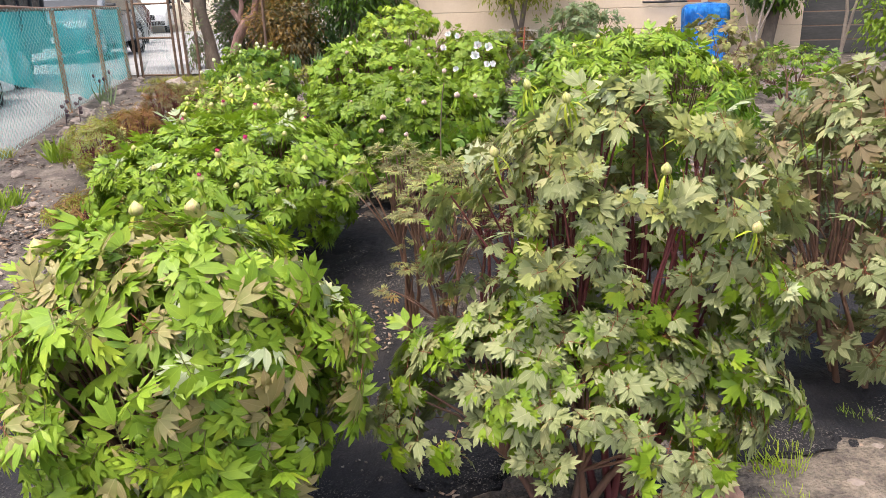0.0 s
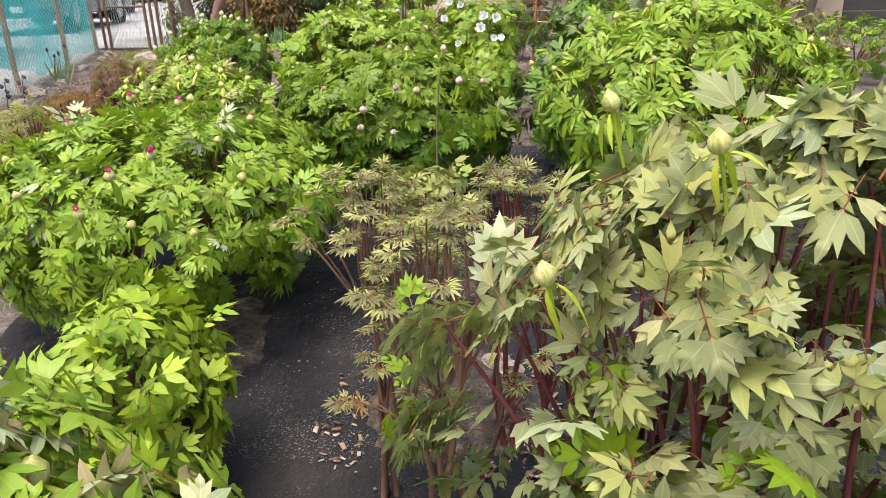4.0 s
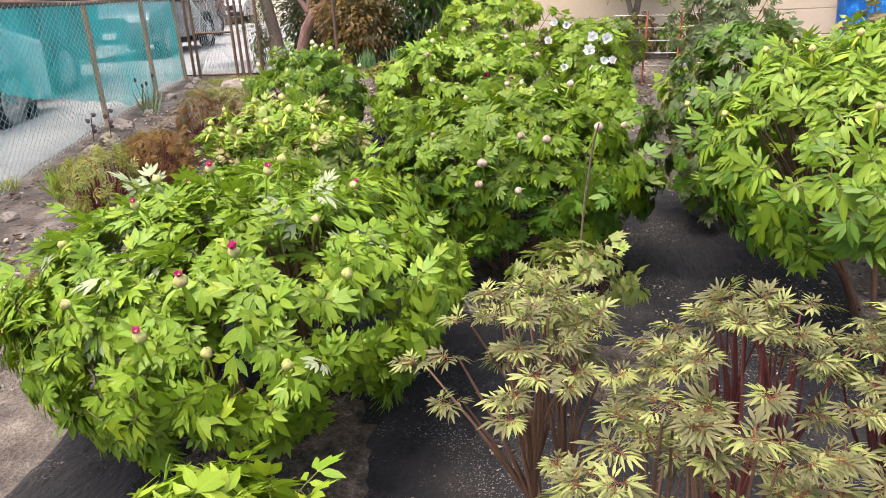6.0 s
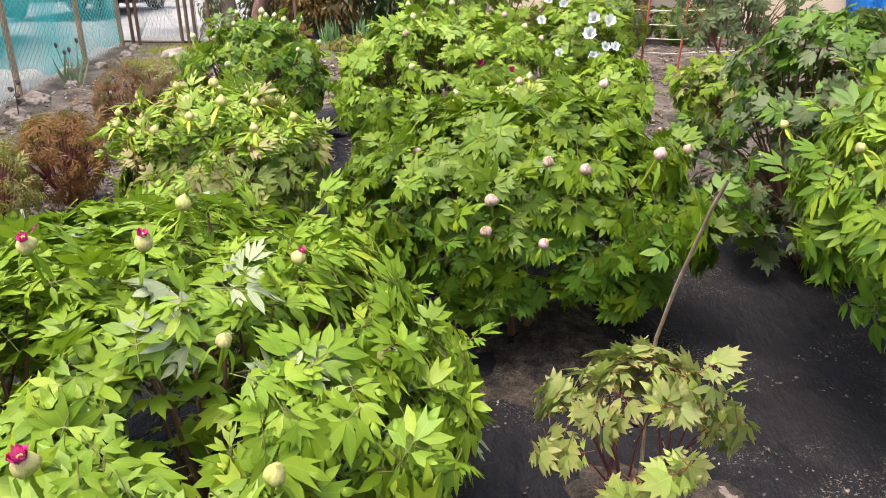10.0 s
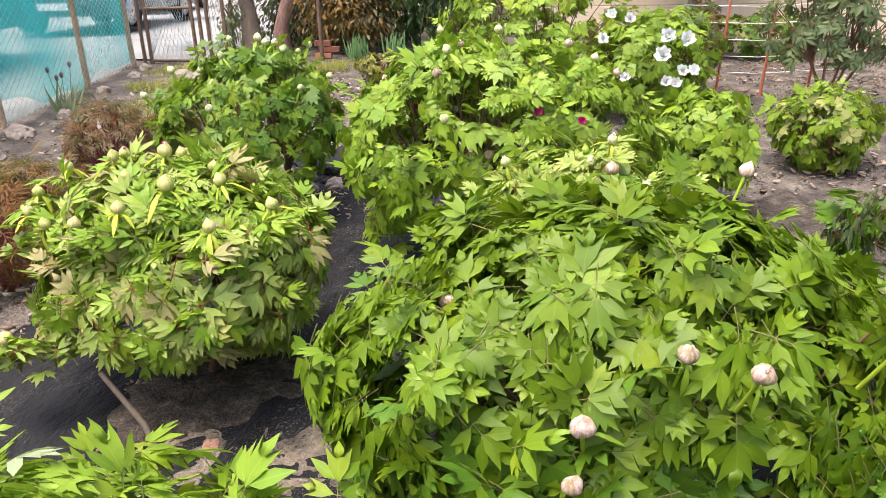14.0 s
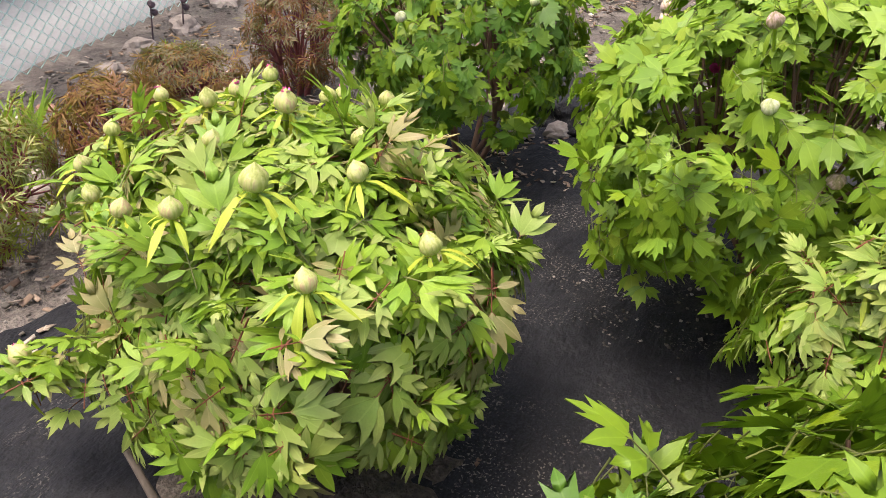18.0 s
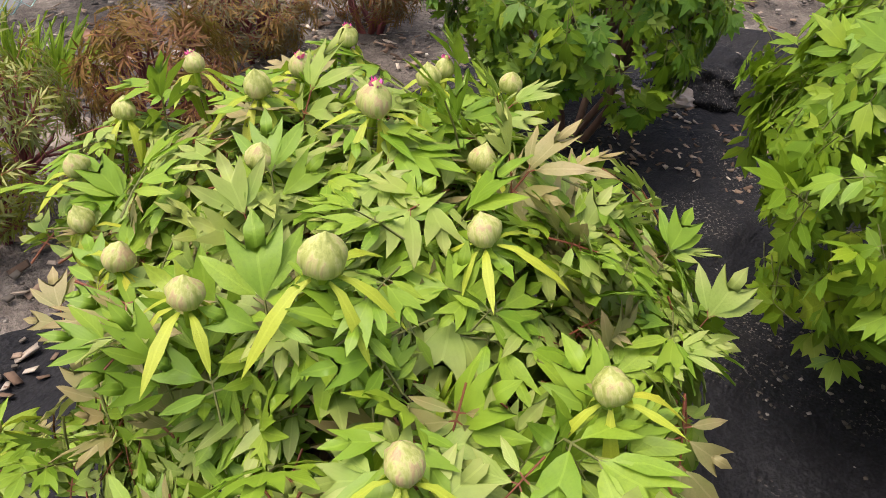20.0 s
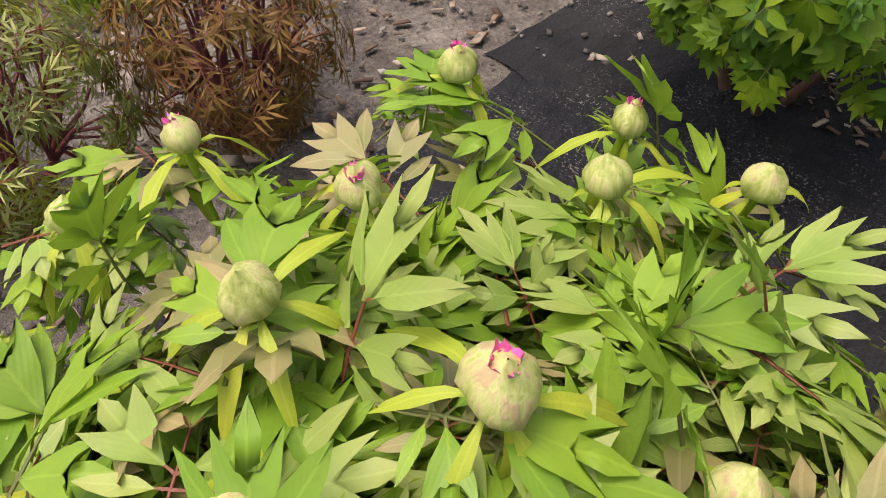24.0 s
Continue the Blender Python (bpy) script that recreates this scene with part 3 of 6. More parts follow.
def mound(x, y, r, seed, mat=MULCH, high=0.05, label="mound of crumbly soil and bark litter round a plant foot"):
    verts, faces, rings, spokes = [], [], 8, 56
    for i in range(rings + 1):
        for k in range(spokes):
            th = 2 * math.pi * k / spokes
            rr = r * (i + 0.02) / rings * (1 + 0.45 * noise.noise((math.cos(th) * 1.3, math.sin(th) * 1.3, seed)) + 0.25 * noise.noise((math.cos(th) * 5, math.sin(th) * 5, seed)))
            px, py = x + rr * math.cos(th), y + rr * math.sin(th)
            z = ground_z(px, py) + 0.012 + high * (1 - (i / rings) ** 2) * (0.75 + 0.5 * noise.noise((px * 9, py * 9, seed))) + 0.012 * noise.noise((px * 30, py * 30, seed))
            verts.append((px, py, z if i < rings else ground_z(px, py) - 0.02))
    for i in range(rings):
        for k in range(spokes):
            q = (k + 1) % spokes
            faces.append((i * spokes + k, i * spokes + q, (i + 1) * spokes + q, (i + 1) * spokes + k))
    return tagged(new("soil_mound", mesh_of("soil_mound", verts, faces, mat)), label, "soil", kind="structure")


for k, (x, y, r, mat) in enumerate(((0.85, 1.85, 0.3, MULCH), (0.38, 3.3, 0.32, MULCH), (-0.16, 5.15, 0.42, MULCH), (-1.5, 5.75, 0.36, MULCH), (-1.2, 5.4, 0.3, SAND), (-0.98, 5.5, 0.2, SAND),
                                    (0.25, 4.3, 0.25, MULCH), (0.6, 7.2, 0.6, MULCH), (-0.75, 3.65, 0.4, MULCH), (-0.4, 1.75, 0.35, MULCH), (1.7, 2.05, 0.6, SAND))):
    mound(x, y, r, k * 2.7, mat, 0.016 if mat is SAND else 0.05)

# ---- the garden's shrubs ----
peony_a, tips_a = shrub("tree_peony", "leafy tree peony, green with tan young shoots", "shrub", -0.27, 1.72, 0.56, 0.45, 1.13, "wide_peony", "bright", "pinkish", 0.143, 140, 8, 0.10, 0.58, 0.22, 300, 224, seed=3, spread=(18, 95), sag=0.15, silver=0.06, group="tree peonies")
peony_b, tips_b = shrub("tree_peony", "tall open tree peony with taupe leaves on red stems", "shrub", 0.98, 1.98, 0.47, 0.26, 1.43, "broad_peony", "taupe", "olive", 0.105, 152, 7, 0.30, 0.62, 0.40, 300, 120, 5, RED_WOOD, seed=5, silver=0.05, under="green", group="tree peonies", lump=0.3, stem_r=0.011, fork_at=0.66)
shrub("tree_peony", "low taupe and green tree peony in front of red stems", "shrub", 0.81, 1.9, 0.58, 0.29, 0.83, "broad_peony", "taupe", "green", 0.108, 111, 7, 0.36, 0.55, 0.35, 240, 60, 5, seed=6, group="tree peonies", lump=0.25)
peony_c, _ = shrub("tree_peony", "bronze-brown tree peony on bare ground", "shrub", 1.98, 2.75, 0.50, 0.50, 1.42, "wide", "taupe", "bronze", 0.138, 88, 8, 0.12, 0.50, 0.50, 260, 90, seed=7, group="tree peonies")
peony_d, tips_d = shrub("tree_peony", "broad green tree peony with magenta buds opening", "shrub", -0.94, 3.93, 0.80, 0.81, 1.10, "peony_wide", "green", "bright", 0.127, 266, 8, 0.24, 0.55, 0.50, 300, 499, seed=9, lump=0.08, silver=0.035, group="tree peonies")
peony_e, _ = shrub("tree_peony", "small lime-green peony on black fabric", "shrub", -0.47, 2.7, 0.29, 0.38, 0.83, "round", "lime", "bright", 0.13, 57, 8, 0.21, 0.50, 0.40, 260, 80, seed=11, group="tree peonies")
for k, (x, y, rx, ry, top, low, n) in enumerate(((0.16, 3.08, 0.22, 0.25, 1.05, 0.8, 46), (0.54, 3.06, 0.25, 0.23, 1.06, 0.8, 50), (0.38, 2.66, 0.22, 0.14, 1.06, 0.76, 36), (0.84, 3.12, 0.17, 0.18, 1.02, 0.78, 30), (0.2, 2.8, 0.07, 0.07, 0.71, 0.75, 6), (0.66, 2.74, 0.17, 0.15, 0.94, 0.72, 18), (0.42, 2.82, 0.3, 0.2, 0.7, 0.6, 18))):
    shrub("tree_peony", "fine-leaved variegated peony on bare red stems", "shrub", x, y, rx, ry, top, "finger", "variegated", "olive", 0.05, n, 9, low, 0.6, 0.3, 140, 0, 3, RED_WOOD if k % 2 else TWIG, seed=13 + k, under="rust" if k == 6 else None, group="fine-leaved peonies", lump=0.5, stem_r=0.0085, fork_at=0.6, star=True)
shrub("tree_peony", "young open peony with pale lobed leaves", "shrub", 0.15, 4.15, 0.27, 0.21, 0.81, "broad_peony", "soft", "tan", 0.106, 17, 6, 0.59, 0.62, 0.60, 100, 0, 3, RED_WOOD, seed=17, group="tree peonies", lump=0.35, stem_r=0.0055)
# under=deep puts the shade of the lower skirt into its leaf colour
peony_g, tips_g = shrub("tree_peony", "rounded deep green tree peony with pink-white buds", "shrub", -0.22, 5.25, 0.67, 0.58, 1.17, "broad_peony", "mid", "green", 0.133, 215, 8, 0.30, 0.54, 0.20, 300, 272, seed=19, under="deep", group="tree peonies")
QBUDS = [(-0.56, 6.05, 1.0), (-0.3, 6.05, 1.01), (-0.24, 6.05, 1.08), (-0.05, 6.05, 1.02), (-0.13, 6.05, 0.94), (-0.05, 6.03, 0.96), (-0.57, 6.03, 0.91)]
peony_q, _ = shrub("tree_peony", "light green narrow-leaved peony with creamy white buds", "shrub", -0.33, 6.14, 0.45, 0.35, 1.08, "peony", "bright", "soft", 0.125, 84, 7, 0.21, 0.50, 0.50, 140, 90, 6, seed=20, spread=(20, 95), group="tree peonies", extra=QBUDS)
peony_h, tips_h = shrub("tree_peony", "wide green tree peony with magenta flowers", "shrub", -0.75, 6.78, 0.68, 0.55, 1.35, "round_broad", "green", "bright", 0.124, 212, 8, 0.27, 0.50, 0.60, 230, 444, seed=21, group="tree peonies")
# shaded lower half is coloured in: deep leaves below the green ones
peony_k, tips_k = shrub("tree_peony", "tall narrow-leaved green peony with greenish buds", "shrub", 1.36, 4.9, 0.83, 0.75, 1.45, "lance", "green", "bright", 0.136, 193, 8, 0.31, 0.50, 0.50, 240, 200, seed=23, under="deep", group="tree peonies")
shrub("tree_peony", "dark dull-green leggy tree peony", "shrub", 1.01, 5.97, 0.51, 0.47, 1.41, "broad_peony", "dull", "deep", 0.14, 108, 8, 0.08, 0.50, 0.40, 250, 162, seed=25, group="tree peonies", lump=0.3)
MBUDS = [(-1.592, 5.785, 1.065), (-1.972, 5.814, 1.0), (-1.784, 5.854, 1.04), (-1.605, 6.136, 0.985), (-1.686, 6.028, 1.0), (-1.747, 6.146, 0.965), (-1.879, 6.052, 1.01), (-1.739, 5.734, 1.06), (-1.653, 5.654, 1.02), (-1.476, 5.858, 1.0),
         (-2.022, 5.712, 0.94), (-1.382, 5.734, 0.995), (-1.445, 5.544, 1.03), (-1.178, 5.651, 0.955), (-1.278, 5.465, 0.943), (-1.963, 5.596, 0.915), (-1.859, 5.534, 0.9), (-1.739, 5.502, 0.915), (-1.548, 5.462, 0.985), (-1.277, 5.873, 0.92)]
peony_m, tips_m = shrub("tree_peony", "low spreading peony, green and tan, full of fat buds", "shrub", -1.56, 5.79, 0.54, 0.49, 1.07, "peony", "soft", "bright", 0.14, 151, 7, 0.34, 0.50, 0.50, 300, 200, seed=27, spread=(18, 92), sag=0.14, silver=0.15, accent="pinkish", group="tree peonies", extra=MBUDS + [(-1.92, 5.37, 0.6), (-1.87, 5.42, 0.64)])
peony_n, tips_n = shrub("tree_peony", "rounded green tree peony with pale cream buds", "shrub", -2, 7.24, 0.48, 0.52, 1.28, "round_broad", "green", "deep", 0.115, 130, 8, 0.32, 0.50, 0.50, 240, 144, seed=29, group="tree peonies")
white_p, tips_w = shrub("tree_peony", "green tree peony with white open flowers", "shrub", -0.01, 9.54, 0.44, 0.48, 1.29, "far", "bright", "green", 0.14, 91, 7, 0.15, 0.50, 0.50, 150, 120, seed=31, group="tree peonies")
shrub("tree_peony", "pale green bushy peony near the wall", "shrub", -0.94, 9.63, 0.68, 0.55, 1.63, "far", "bright", "lime", 0.14, 107, 7, 0.22, 0.50, 0.30, 120, 60, seed=33, group="tree peonies")
shrub("tree_peony", "small green peony on bare soil", "shrub", 0.95, 8.45, 0.33, 0.33, 0.94, "far", "green", "olive", 0.12, 65, 7, 0.05, 0.50, 0.30, 120, 80, seed=35, group="tree peonies")
shrub("tree_peony", "low green peony with lobed leaves", "shrub", 0.19, 7.63, 0.33, 0.34, 1.03, "far", "bright", "green", 0.13, 65, 7, 0.28, 0.50, 0.30, 120, 80, seed=37, group="tree peonies")
shrub("shrub", "tall narrow-leaved grey-green shrub before the wall", "shrub", 1.3, 9.93, 0.51, 0.45, 1.58, "lancelet", "dull", "grey", 0.14, 72, 7, 0.34, 0.66, 0.4, 90, 60, seed=41, lump=0.3)
shrub("tree_peony", "blue-green cut-leaved peony behind the white flowers", "shrub", 0.25, 10.4, 0.34, 0.3, 1.28, "lancelet", "grey", "green", 0.13, 50, 7, 0.1, 0.5, 0.4, 80, 60, seed=38, group="tree peonies")
shrub("shrub", "low green weedy shrub at the wall foot", "shrub", 1.2, 12.2, 0.5, 0.3, 1.1, "far", "deep", "olive", 0.11, 60, 7, 0.05, 0.5, 0.4, 60, 40, seed=39)
shrub("shrub", "brown dry twiggy shrub at the wall foot", "shrub", 0.55, 12.3, 0.35, 0.28, 1.2, "lancelet", "bronze", "rust", 0.1, 46, 7, 0.05, 0.5, 0.4, 60, 40, seed=40)
shrub("tree_peony", "grey-green peony beside the bare path", "shrub", 2.52, 4.6, 0.5, 0.5, 1.2, "lancelet", "grey", "green", 0.15, 74, 7, 0.1, 0.5, 0.4, 160, 120, seed=43, group="tree peonies")
shrub("shrub", "reddish-brown leafy shrub before the house wall", "shrub", 2.4, 8, 0.68, 0.50, 1.46, "far", "olive", "bronze", 0.12, 72, 7, 0.10, 0.50, 0.60, 100, 60, seed=45)
shrub("shrub", "low dark green shrub", "shrub", 3.6, 9, 0.60, 0.50, 1.10, "round", "deep", "green", 0.12, 48, 7, 0.10, 0.50, 0.30, 90, 60, seed=47)
shrub("shrub", "low rounded olive-brown box shrub on soil", "shrub", -2.45, 10.85, 0.3, 0.28, 0.85, "single", "moss", "bronze", 0.07, 70, 8, 0.1, 0.5, 0.4, 60, 60, seed=48)
for k, (x, y, rx, ry, top, old, young, lab) in enumerate((
        (-2.8, 6.3, 0.3, 0.26, 0.83, "red", "rust", "rusty red fine-leaved peony"), (-3.12, 7.55, 0.31, 0.27, 0.95, "red", "bronze", "dark red-stemmed peony with bronze leaves"),
        (-3.28, 7.03, 0.3, 0.25, 0.72, "rust", "bronze", "low rust-brown fine-leaved peony"), (-2.9, 5.8, 0.29, 0.34, 0.82, "moss", "olive", "mossy green and rust fine-leaved peony"),
        (-3.3, 8.4, 0.34, 0.34, 0.85, "bronze", "olive", "bronze-green peony by the fence bed"), (-2.1, 4.35, 0.34, 0.34, 0.58, "moss", "rust", "low brownish fine-leaved peony"))):
    shrub("herbaceous_peony", lab + ", on soil", "shrub", x, y, rx, ry, top, "fern", old, young, 0.1, 62, 7, 0.12, 0.5, 0.5, 110, 0, 7, RED_WOOD, seed=51 + k, group="fine-leaved peonies near the fence", spread=(20, 95), sag=0.12)

# ---- chain-link fence and gate ----
def fence_x(y):
    return -5.03 - (0.25 if y > 8.8 else 0.33) * (y - 8.8)


fence = thing("chain_link_fence", (fence_x(8), 8, ground_z(-5, 8)), "rusty chain-link fence hung with torn teal netting", "fence")
fx, fz = fence.location.x, fence.location.z


def fence_pt(y, z, off=0.0):
    return (fence_x(y) - fx + off, y - 8, z - fz)


RAIL = 1.69
posts = [2.9, 4.6, 6.2, 8.8, 10.4, 11.65]
for y in posts:
    z0 = 0.05 * y
    part("post", tubes_mesh("post", [([fence_pt(y + 0.02, z0 - 0.1), fence_pt(y, z0 + 0.6), fence_pt(y - 0.02, RAIL + 0.005)], [0.03, 0.029, 0.028])], RUST, 10), None, fence)
part("top_rail", tubes_mesh("top_rail", [([fence_pt(y, RAIL + 0.01 * math.sin(y * 2)) for y in np.arange(2, 11.7, 0.46)], [0.024] * 22)], DARK_RUST, 8), None, fence)
runs = []
for i in range(194):
    y0 = 2.0 + i * 0.05
    z0 = 0.05 * y0 + 0.03
    steps = int((RAIL - z0) / 0.034)
    pts = [fence_pt(min(11.65, y0 + 0.025 * (-1 if (q + i) % 2 else 1) * 0.93), z0 + (RAIL - z0) * q / steps, 0.03 + 0.003 * (q % 2)) for q in range(steps + 1)]
    runs.append((pts, [0.0026] * (steps + 1)))
part("chain_link", tubes_mesh("chain_link", runs, TEAL_WIRE, 3), None, fence)


def netting_material():
    m, t, bsdf, node, link = material("teal_netting")
    bsdf.inputs["Base Color"].default_value = (0.015, 0.4, 0.44, 1)
    bsdf.inputs["Roughness"].default_value = 0.6
    glow = node("ShaderNodeBsdfTranslucent")
    glow.inputs["Color"].default_value = (0.03, 0.55, 0.58, 1)
    cloth = node("ShaderNodeMixShader")
    cloth.inputs[0].default_value = 0.45
    link(bsdf.outputs[0], cloth.inputs[1])
    link(glow.outputs[0], cloth.inputs[2])
    tr = node("ShaderNodeBsdfTransparent")
    sh = node("ShaderNodeMixShader")
    big = noise_tex(node, link, 1.6, 4, 0.6, stretch=(1, 1, 0.5))
    link(ramp(node, link, big, [(0.3, (0.4,) * 3), (0.5, (0.58,) * 3), (0.7, (0.8,) * 3)]), sh.inputs[0])
    link(tr.outputs[0], sh.inputs[1])
    link(cloth.outputs[0], sh.inputs[2])
    link(sh.outputs[0], t.nodes["Material Output"].inputs[0])
    return m


NET = netting_material()
nv, nf, ny, nz = [], [], 110, 12
for i in range(ny + 1):
    y = 6.8 + 4.85 * i / ny
    for j in range(nz + 1):
        s = j / nz
        z0 = 0.05 * y + 0.06 + max(0, 9.6 - y) * 0.22 + 0.12 * noise.noise((y * 1.7, 4, 0))
        nv.append(fence_pt(y, z0 + s * (RAIL - 0.03 - z0), -0.03 - 0.02 * noise.noise((y * 3, s * 2, 1)) - 0.01 * noise.noise((y * 11, s * 5, 2))))
for i in range(ny):
    for j in range(nz):
        k = i * (nz + 1) + j
        nf.append((k, k + 1, k + nz + 2, k + nz + 1))
part("netting", mesh_of("netting", nv, nf, NET), None, fence, "torn translucent teal netting")

gate = thing("gate", (-5.6, 11.78, 0.59), "open-mesh metal garden gate, rusty frame", "gate")
GX = [(-0.06, 0), (0.03, 0), (0.62, 0), (0.7, 0.02), (0.78, 0.05)]
for gx, gy in GX:
    part("gate_post", tubes_mesh("gate_post", [([(gx, gy, -0.05), (gx - 0.01, gy, 1.2 + 0.1 * (gx > 0.6))], [0.022, 0.02])], DARK_RUST, 8), None, gate)
for z in (0.04, 0.62, 1.14):
    part("gate_rail", tubes_mesh("gate_rail", [([(0.03, 0, z), (0.62, 0, z)], [0.016, 0.016])], DARK_RUST, 8), None, gate)
runs = []
for i in range(24):
    for sgn in (1, -1):
        x0 = -0.5 + i * 0.065
        a0, a1 = (x0, 0.05), (x0 + sgn * 0.7, 1.13)
        pts = []
        for t0 in (0, 1):
            pts.append((min(0.62, max(0.03, a0[0] + (a1[0] - a0[0]) * t0)), 0, a0[1] + (a1[1] - a0[1]) * t0))
        runs.append((pts, [0.0022, 0.0022]))
part("gate_mesh", tubes_mesh("gate_mesh", runs, WIRE, 3), None, gate)

fence2 = thing("chain_link_fence", (-4.75, 11.85, 0.59), "rusty chain-link fence beside the gate", "fence")
part("top_rail", tubes_mesh("top_rail", [([(-0.05, 0, 1.2), (1.25, 0.17, 1.2)], [0.02, 0.02])], DARK_RUST, 8), None, fence2)
for k in range(2):
    part("post", tubes_mesh("post", [([(1.1 * k + 0.12, 0.13 * k, -0.05), (1.1 * k + 0.12, 0.13 * k, 1.2)], [0.022, 0.022])], DARK_RUST, 8), None, fence2)
runs = []
for i in range(26):
    for sgn in (1, -1):
        x0 = -0.3 + i * 0.065
        ends = [(min(1.25, max(-0.05, x0)), 0.03), (min(1.25, max(-0.05, x0 + sgn * 0.7)), 1.19)]
        runs.append(([(x, x * 0.136, z) for x, z in ends], [0.0022, 0.0022]))
part("chain_link", tubes_mesh("chain_link", runs, DARK_RUST, 3), None, fence2)

# ---- pavement beyond the fence ----
pav = new("pavement", grid_mesh("pavement", np.array([-14, -11, -9, -7.5, -6.5, -5.64, -5.6]), np.arange(0, 13, 1.0), lambda x, y: 0.05 * min(y, 12) + 0.045, CONCRETE))
for v in pav.data.vertices:
    if v.co.x > -5.7:
        edge = v.co.x > -5.62
        v.co.x = fence_x(v.co.y) - (0.06 if edge else 0.12)
        v.co.z -= 0.12 if edge else 0.0
tagged(pav, "pale concrete pavement beyond the fence", "pavement", kind="structure")
lot = new("road", grid_mesh("road", np.array([-40, -25, -14, -10, -6, -4.6]), np.array([12.0, 14, 17, 22, 30, 42]), lambda x, y: 0.62, CONCRETE))
tagged(lot, "pale concrete yard beyond the gate", "road", kind="structure")



# ---- buds and flowers ----
def bud_material(name, stops):
    m, t, bsdf, node, link = material(name)
    n = noise_tex(node, link, 1.2, 3, 0.6, stretch=(4, 4, 0.5))
    info = node("ShaderNodeObjectInfo")
    f = math_node(node, link, "ADD", math_node(node, link, "MULTIPLY", n, 1.5), math_node(node, link, "SUBTRACT", math_node(node, link, "MULTIPLY", info.outputs["Random"], 0.2), 0.3))
    link(ramp(node, link, f, stops), bsdf.inputs["Base Color"])
    bsdf.inputs["Roughness"].default_value = 0.5
    bump(node, link, bsdf, n, 0.35, 0.008)
    return m


BUD = {
    "green": bud_material("bud_green", [(0.25, (0.24, 0.27, 0.05)), (0.5, (0.37, 0.39, 0.11)), (0.62, (0.46, 0.45, 0.17)), (0.8, (0.43, 0.31, 0.16))]),
    "blush": bud_material("bud_blush", [(0.25, (0.2, 0.17, 0.07)), (0.45, (0.34, 0.25, 0.15)), (0.65, (0.55, 0.38, 0.34)), (0.85, (0.64, 0.52, 0.48))]),
    "cream": bud_material("bud_cream", [(0.25, (0.25, 0.3, 0.1)), (0.5, (0.42, 0.45, 0.2)), (0.8, (0.6, 0.58, 0.38))]),
}


def petal_material(name, c1, c2):
    m, t, bsdf, node, link = material(name)
    n = noise_tex(node, link, 6, 4, 0.6, stretch=(4, 4, 1))
    link(mix(node, link, n, c1, c2), bsdf.inputs["Base Color"])
    bsdf.inputs["Roughness"].default_value = 0.5
    bsdf.inputs["Subsurface Weight"].default_value = 0.15
    return m


MAGENTA = petal_material("petal_magenta", (0.45, 0.012, 0.14), (0.75, 0.06, 0.32))
PINK = petal_material("petal_pink", (0.72, 0.04, 0.3), (0.9, 0.2, 0.5))
BLUSH = petal_material("petal_blush", (0.75, 0.42, 0.5), (0.88, 0.74, 0.74))
WHITE = petal_material("petal_white", (0.72, 0.73, 0.7), (0.86, 0.86, 0.84))
GOLDEN = petal_material("stamens_yellow", (0.6, 0.38, 0.02), (0.8, 0.6, 0.06))


def bud_mesh(kind, seed):
    prof = [(0.0, 0.1), (0.05, 0.3), (0.17, 0.43), (0.36, 0.5), (0.56, 0.48), (0.74, 0.37), (0.88, 0.23), (1.0, 0.1), (1.1, 0.012)]
    verts, faces, sides = [], [], 18
    for i, (z, r) in enumerate(prof):
        for k in range(sides):
            th = 2 * math.pi * k / sides
            rr = r * (1 + 0.06 * math.sin(2 * th + 3 * z + seed) + 0.22 * (((th * 3 / 6.283 + z * 0.45 + seed) % 1) - 0.5) + 0.04 * noise.noise((3 * math.cos(th), 3 * math.sin(th), 4 * z + seed)))
            verts.append((rr * math.cos(th) + 0.03 * z * z * math.sin(seed), rr * math.sin(th), z))
    for i in range(len(prof) - 1):
        for k in range(sides):
            q = (k + 1) % sides
            faces.append((i * sides + k, i * sides + q, (i + 1) * sides + q, (i + 1) * sides + k))
    return mesh_of("flower_bud", verts, faces, BUD[kind])


def petals_mesh(name, count, mat, seed, length=1.0, width=0.55, open_=0.5, rings=2):
    """A cup of ruffled petals."""
    rng = random.Random(seed)
    V, F = [], []
    for r in range(rings):
        for c in range(count):
            th = 2 * math.pi * (c + 0.5 * r) / count + rng.uniform(-0.2, 0.2)
            lean = open_ * (1 - 0.45 * r) * rng.uniform(0.8, 1.2)
            n0 = len(V)
            for i in range(5):
                t = i / 4
                for j in range(4):
                    s = j / 3 - 0.5
                    w = width * math.sin(math.pi * (0.18 + 0.72 * t)) * (0.55 + 0.7 * t)
                    out = 0.06 + length * (math.sin(lean * t * 1.4) * 0.9) + 0.05 * math.sin(9 * s + seed + c) * t
                    up = length * t * math.cos(lean * t * 0.9) * (0.85 - 0.12 * r) + 0.07 * math.sin(11 * s + 2 * c) * t
                    cup = -0.35 * (s * 2) ** 2 * w * 0.6
                    x, y = out + cup, s * w
                    V.append((x * math.cos(th) - y * math.sin(th), x * math.sin(th) + y * math.cos(th), up))
            for i in range(4):
                for j in range(3):
                    k = n0 + 4 * i + j
                    F.append((k, k + 1, k + 5, k + 4))
    return mesh_of(name, V, F, mat)


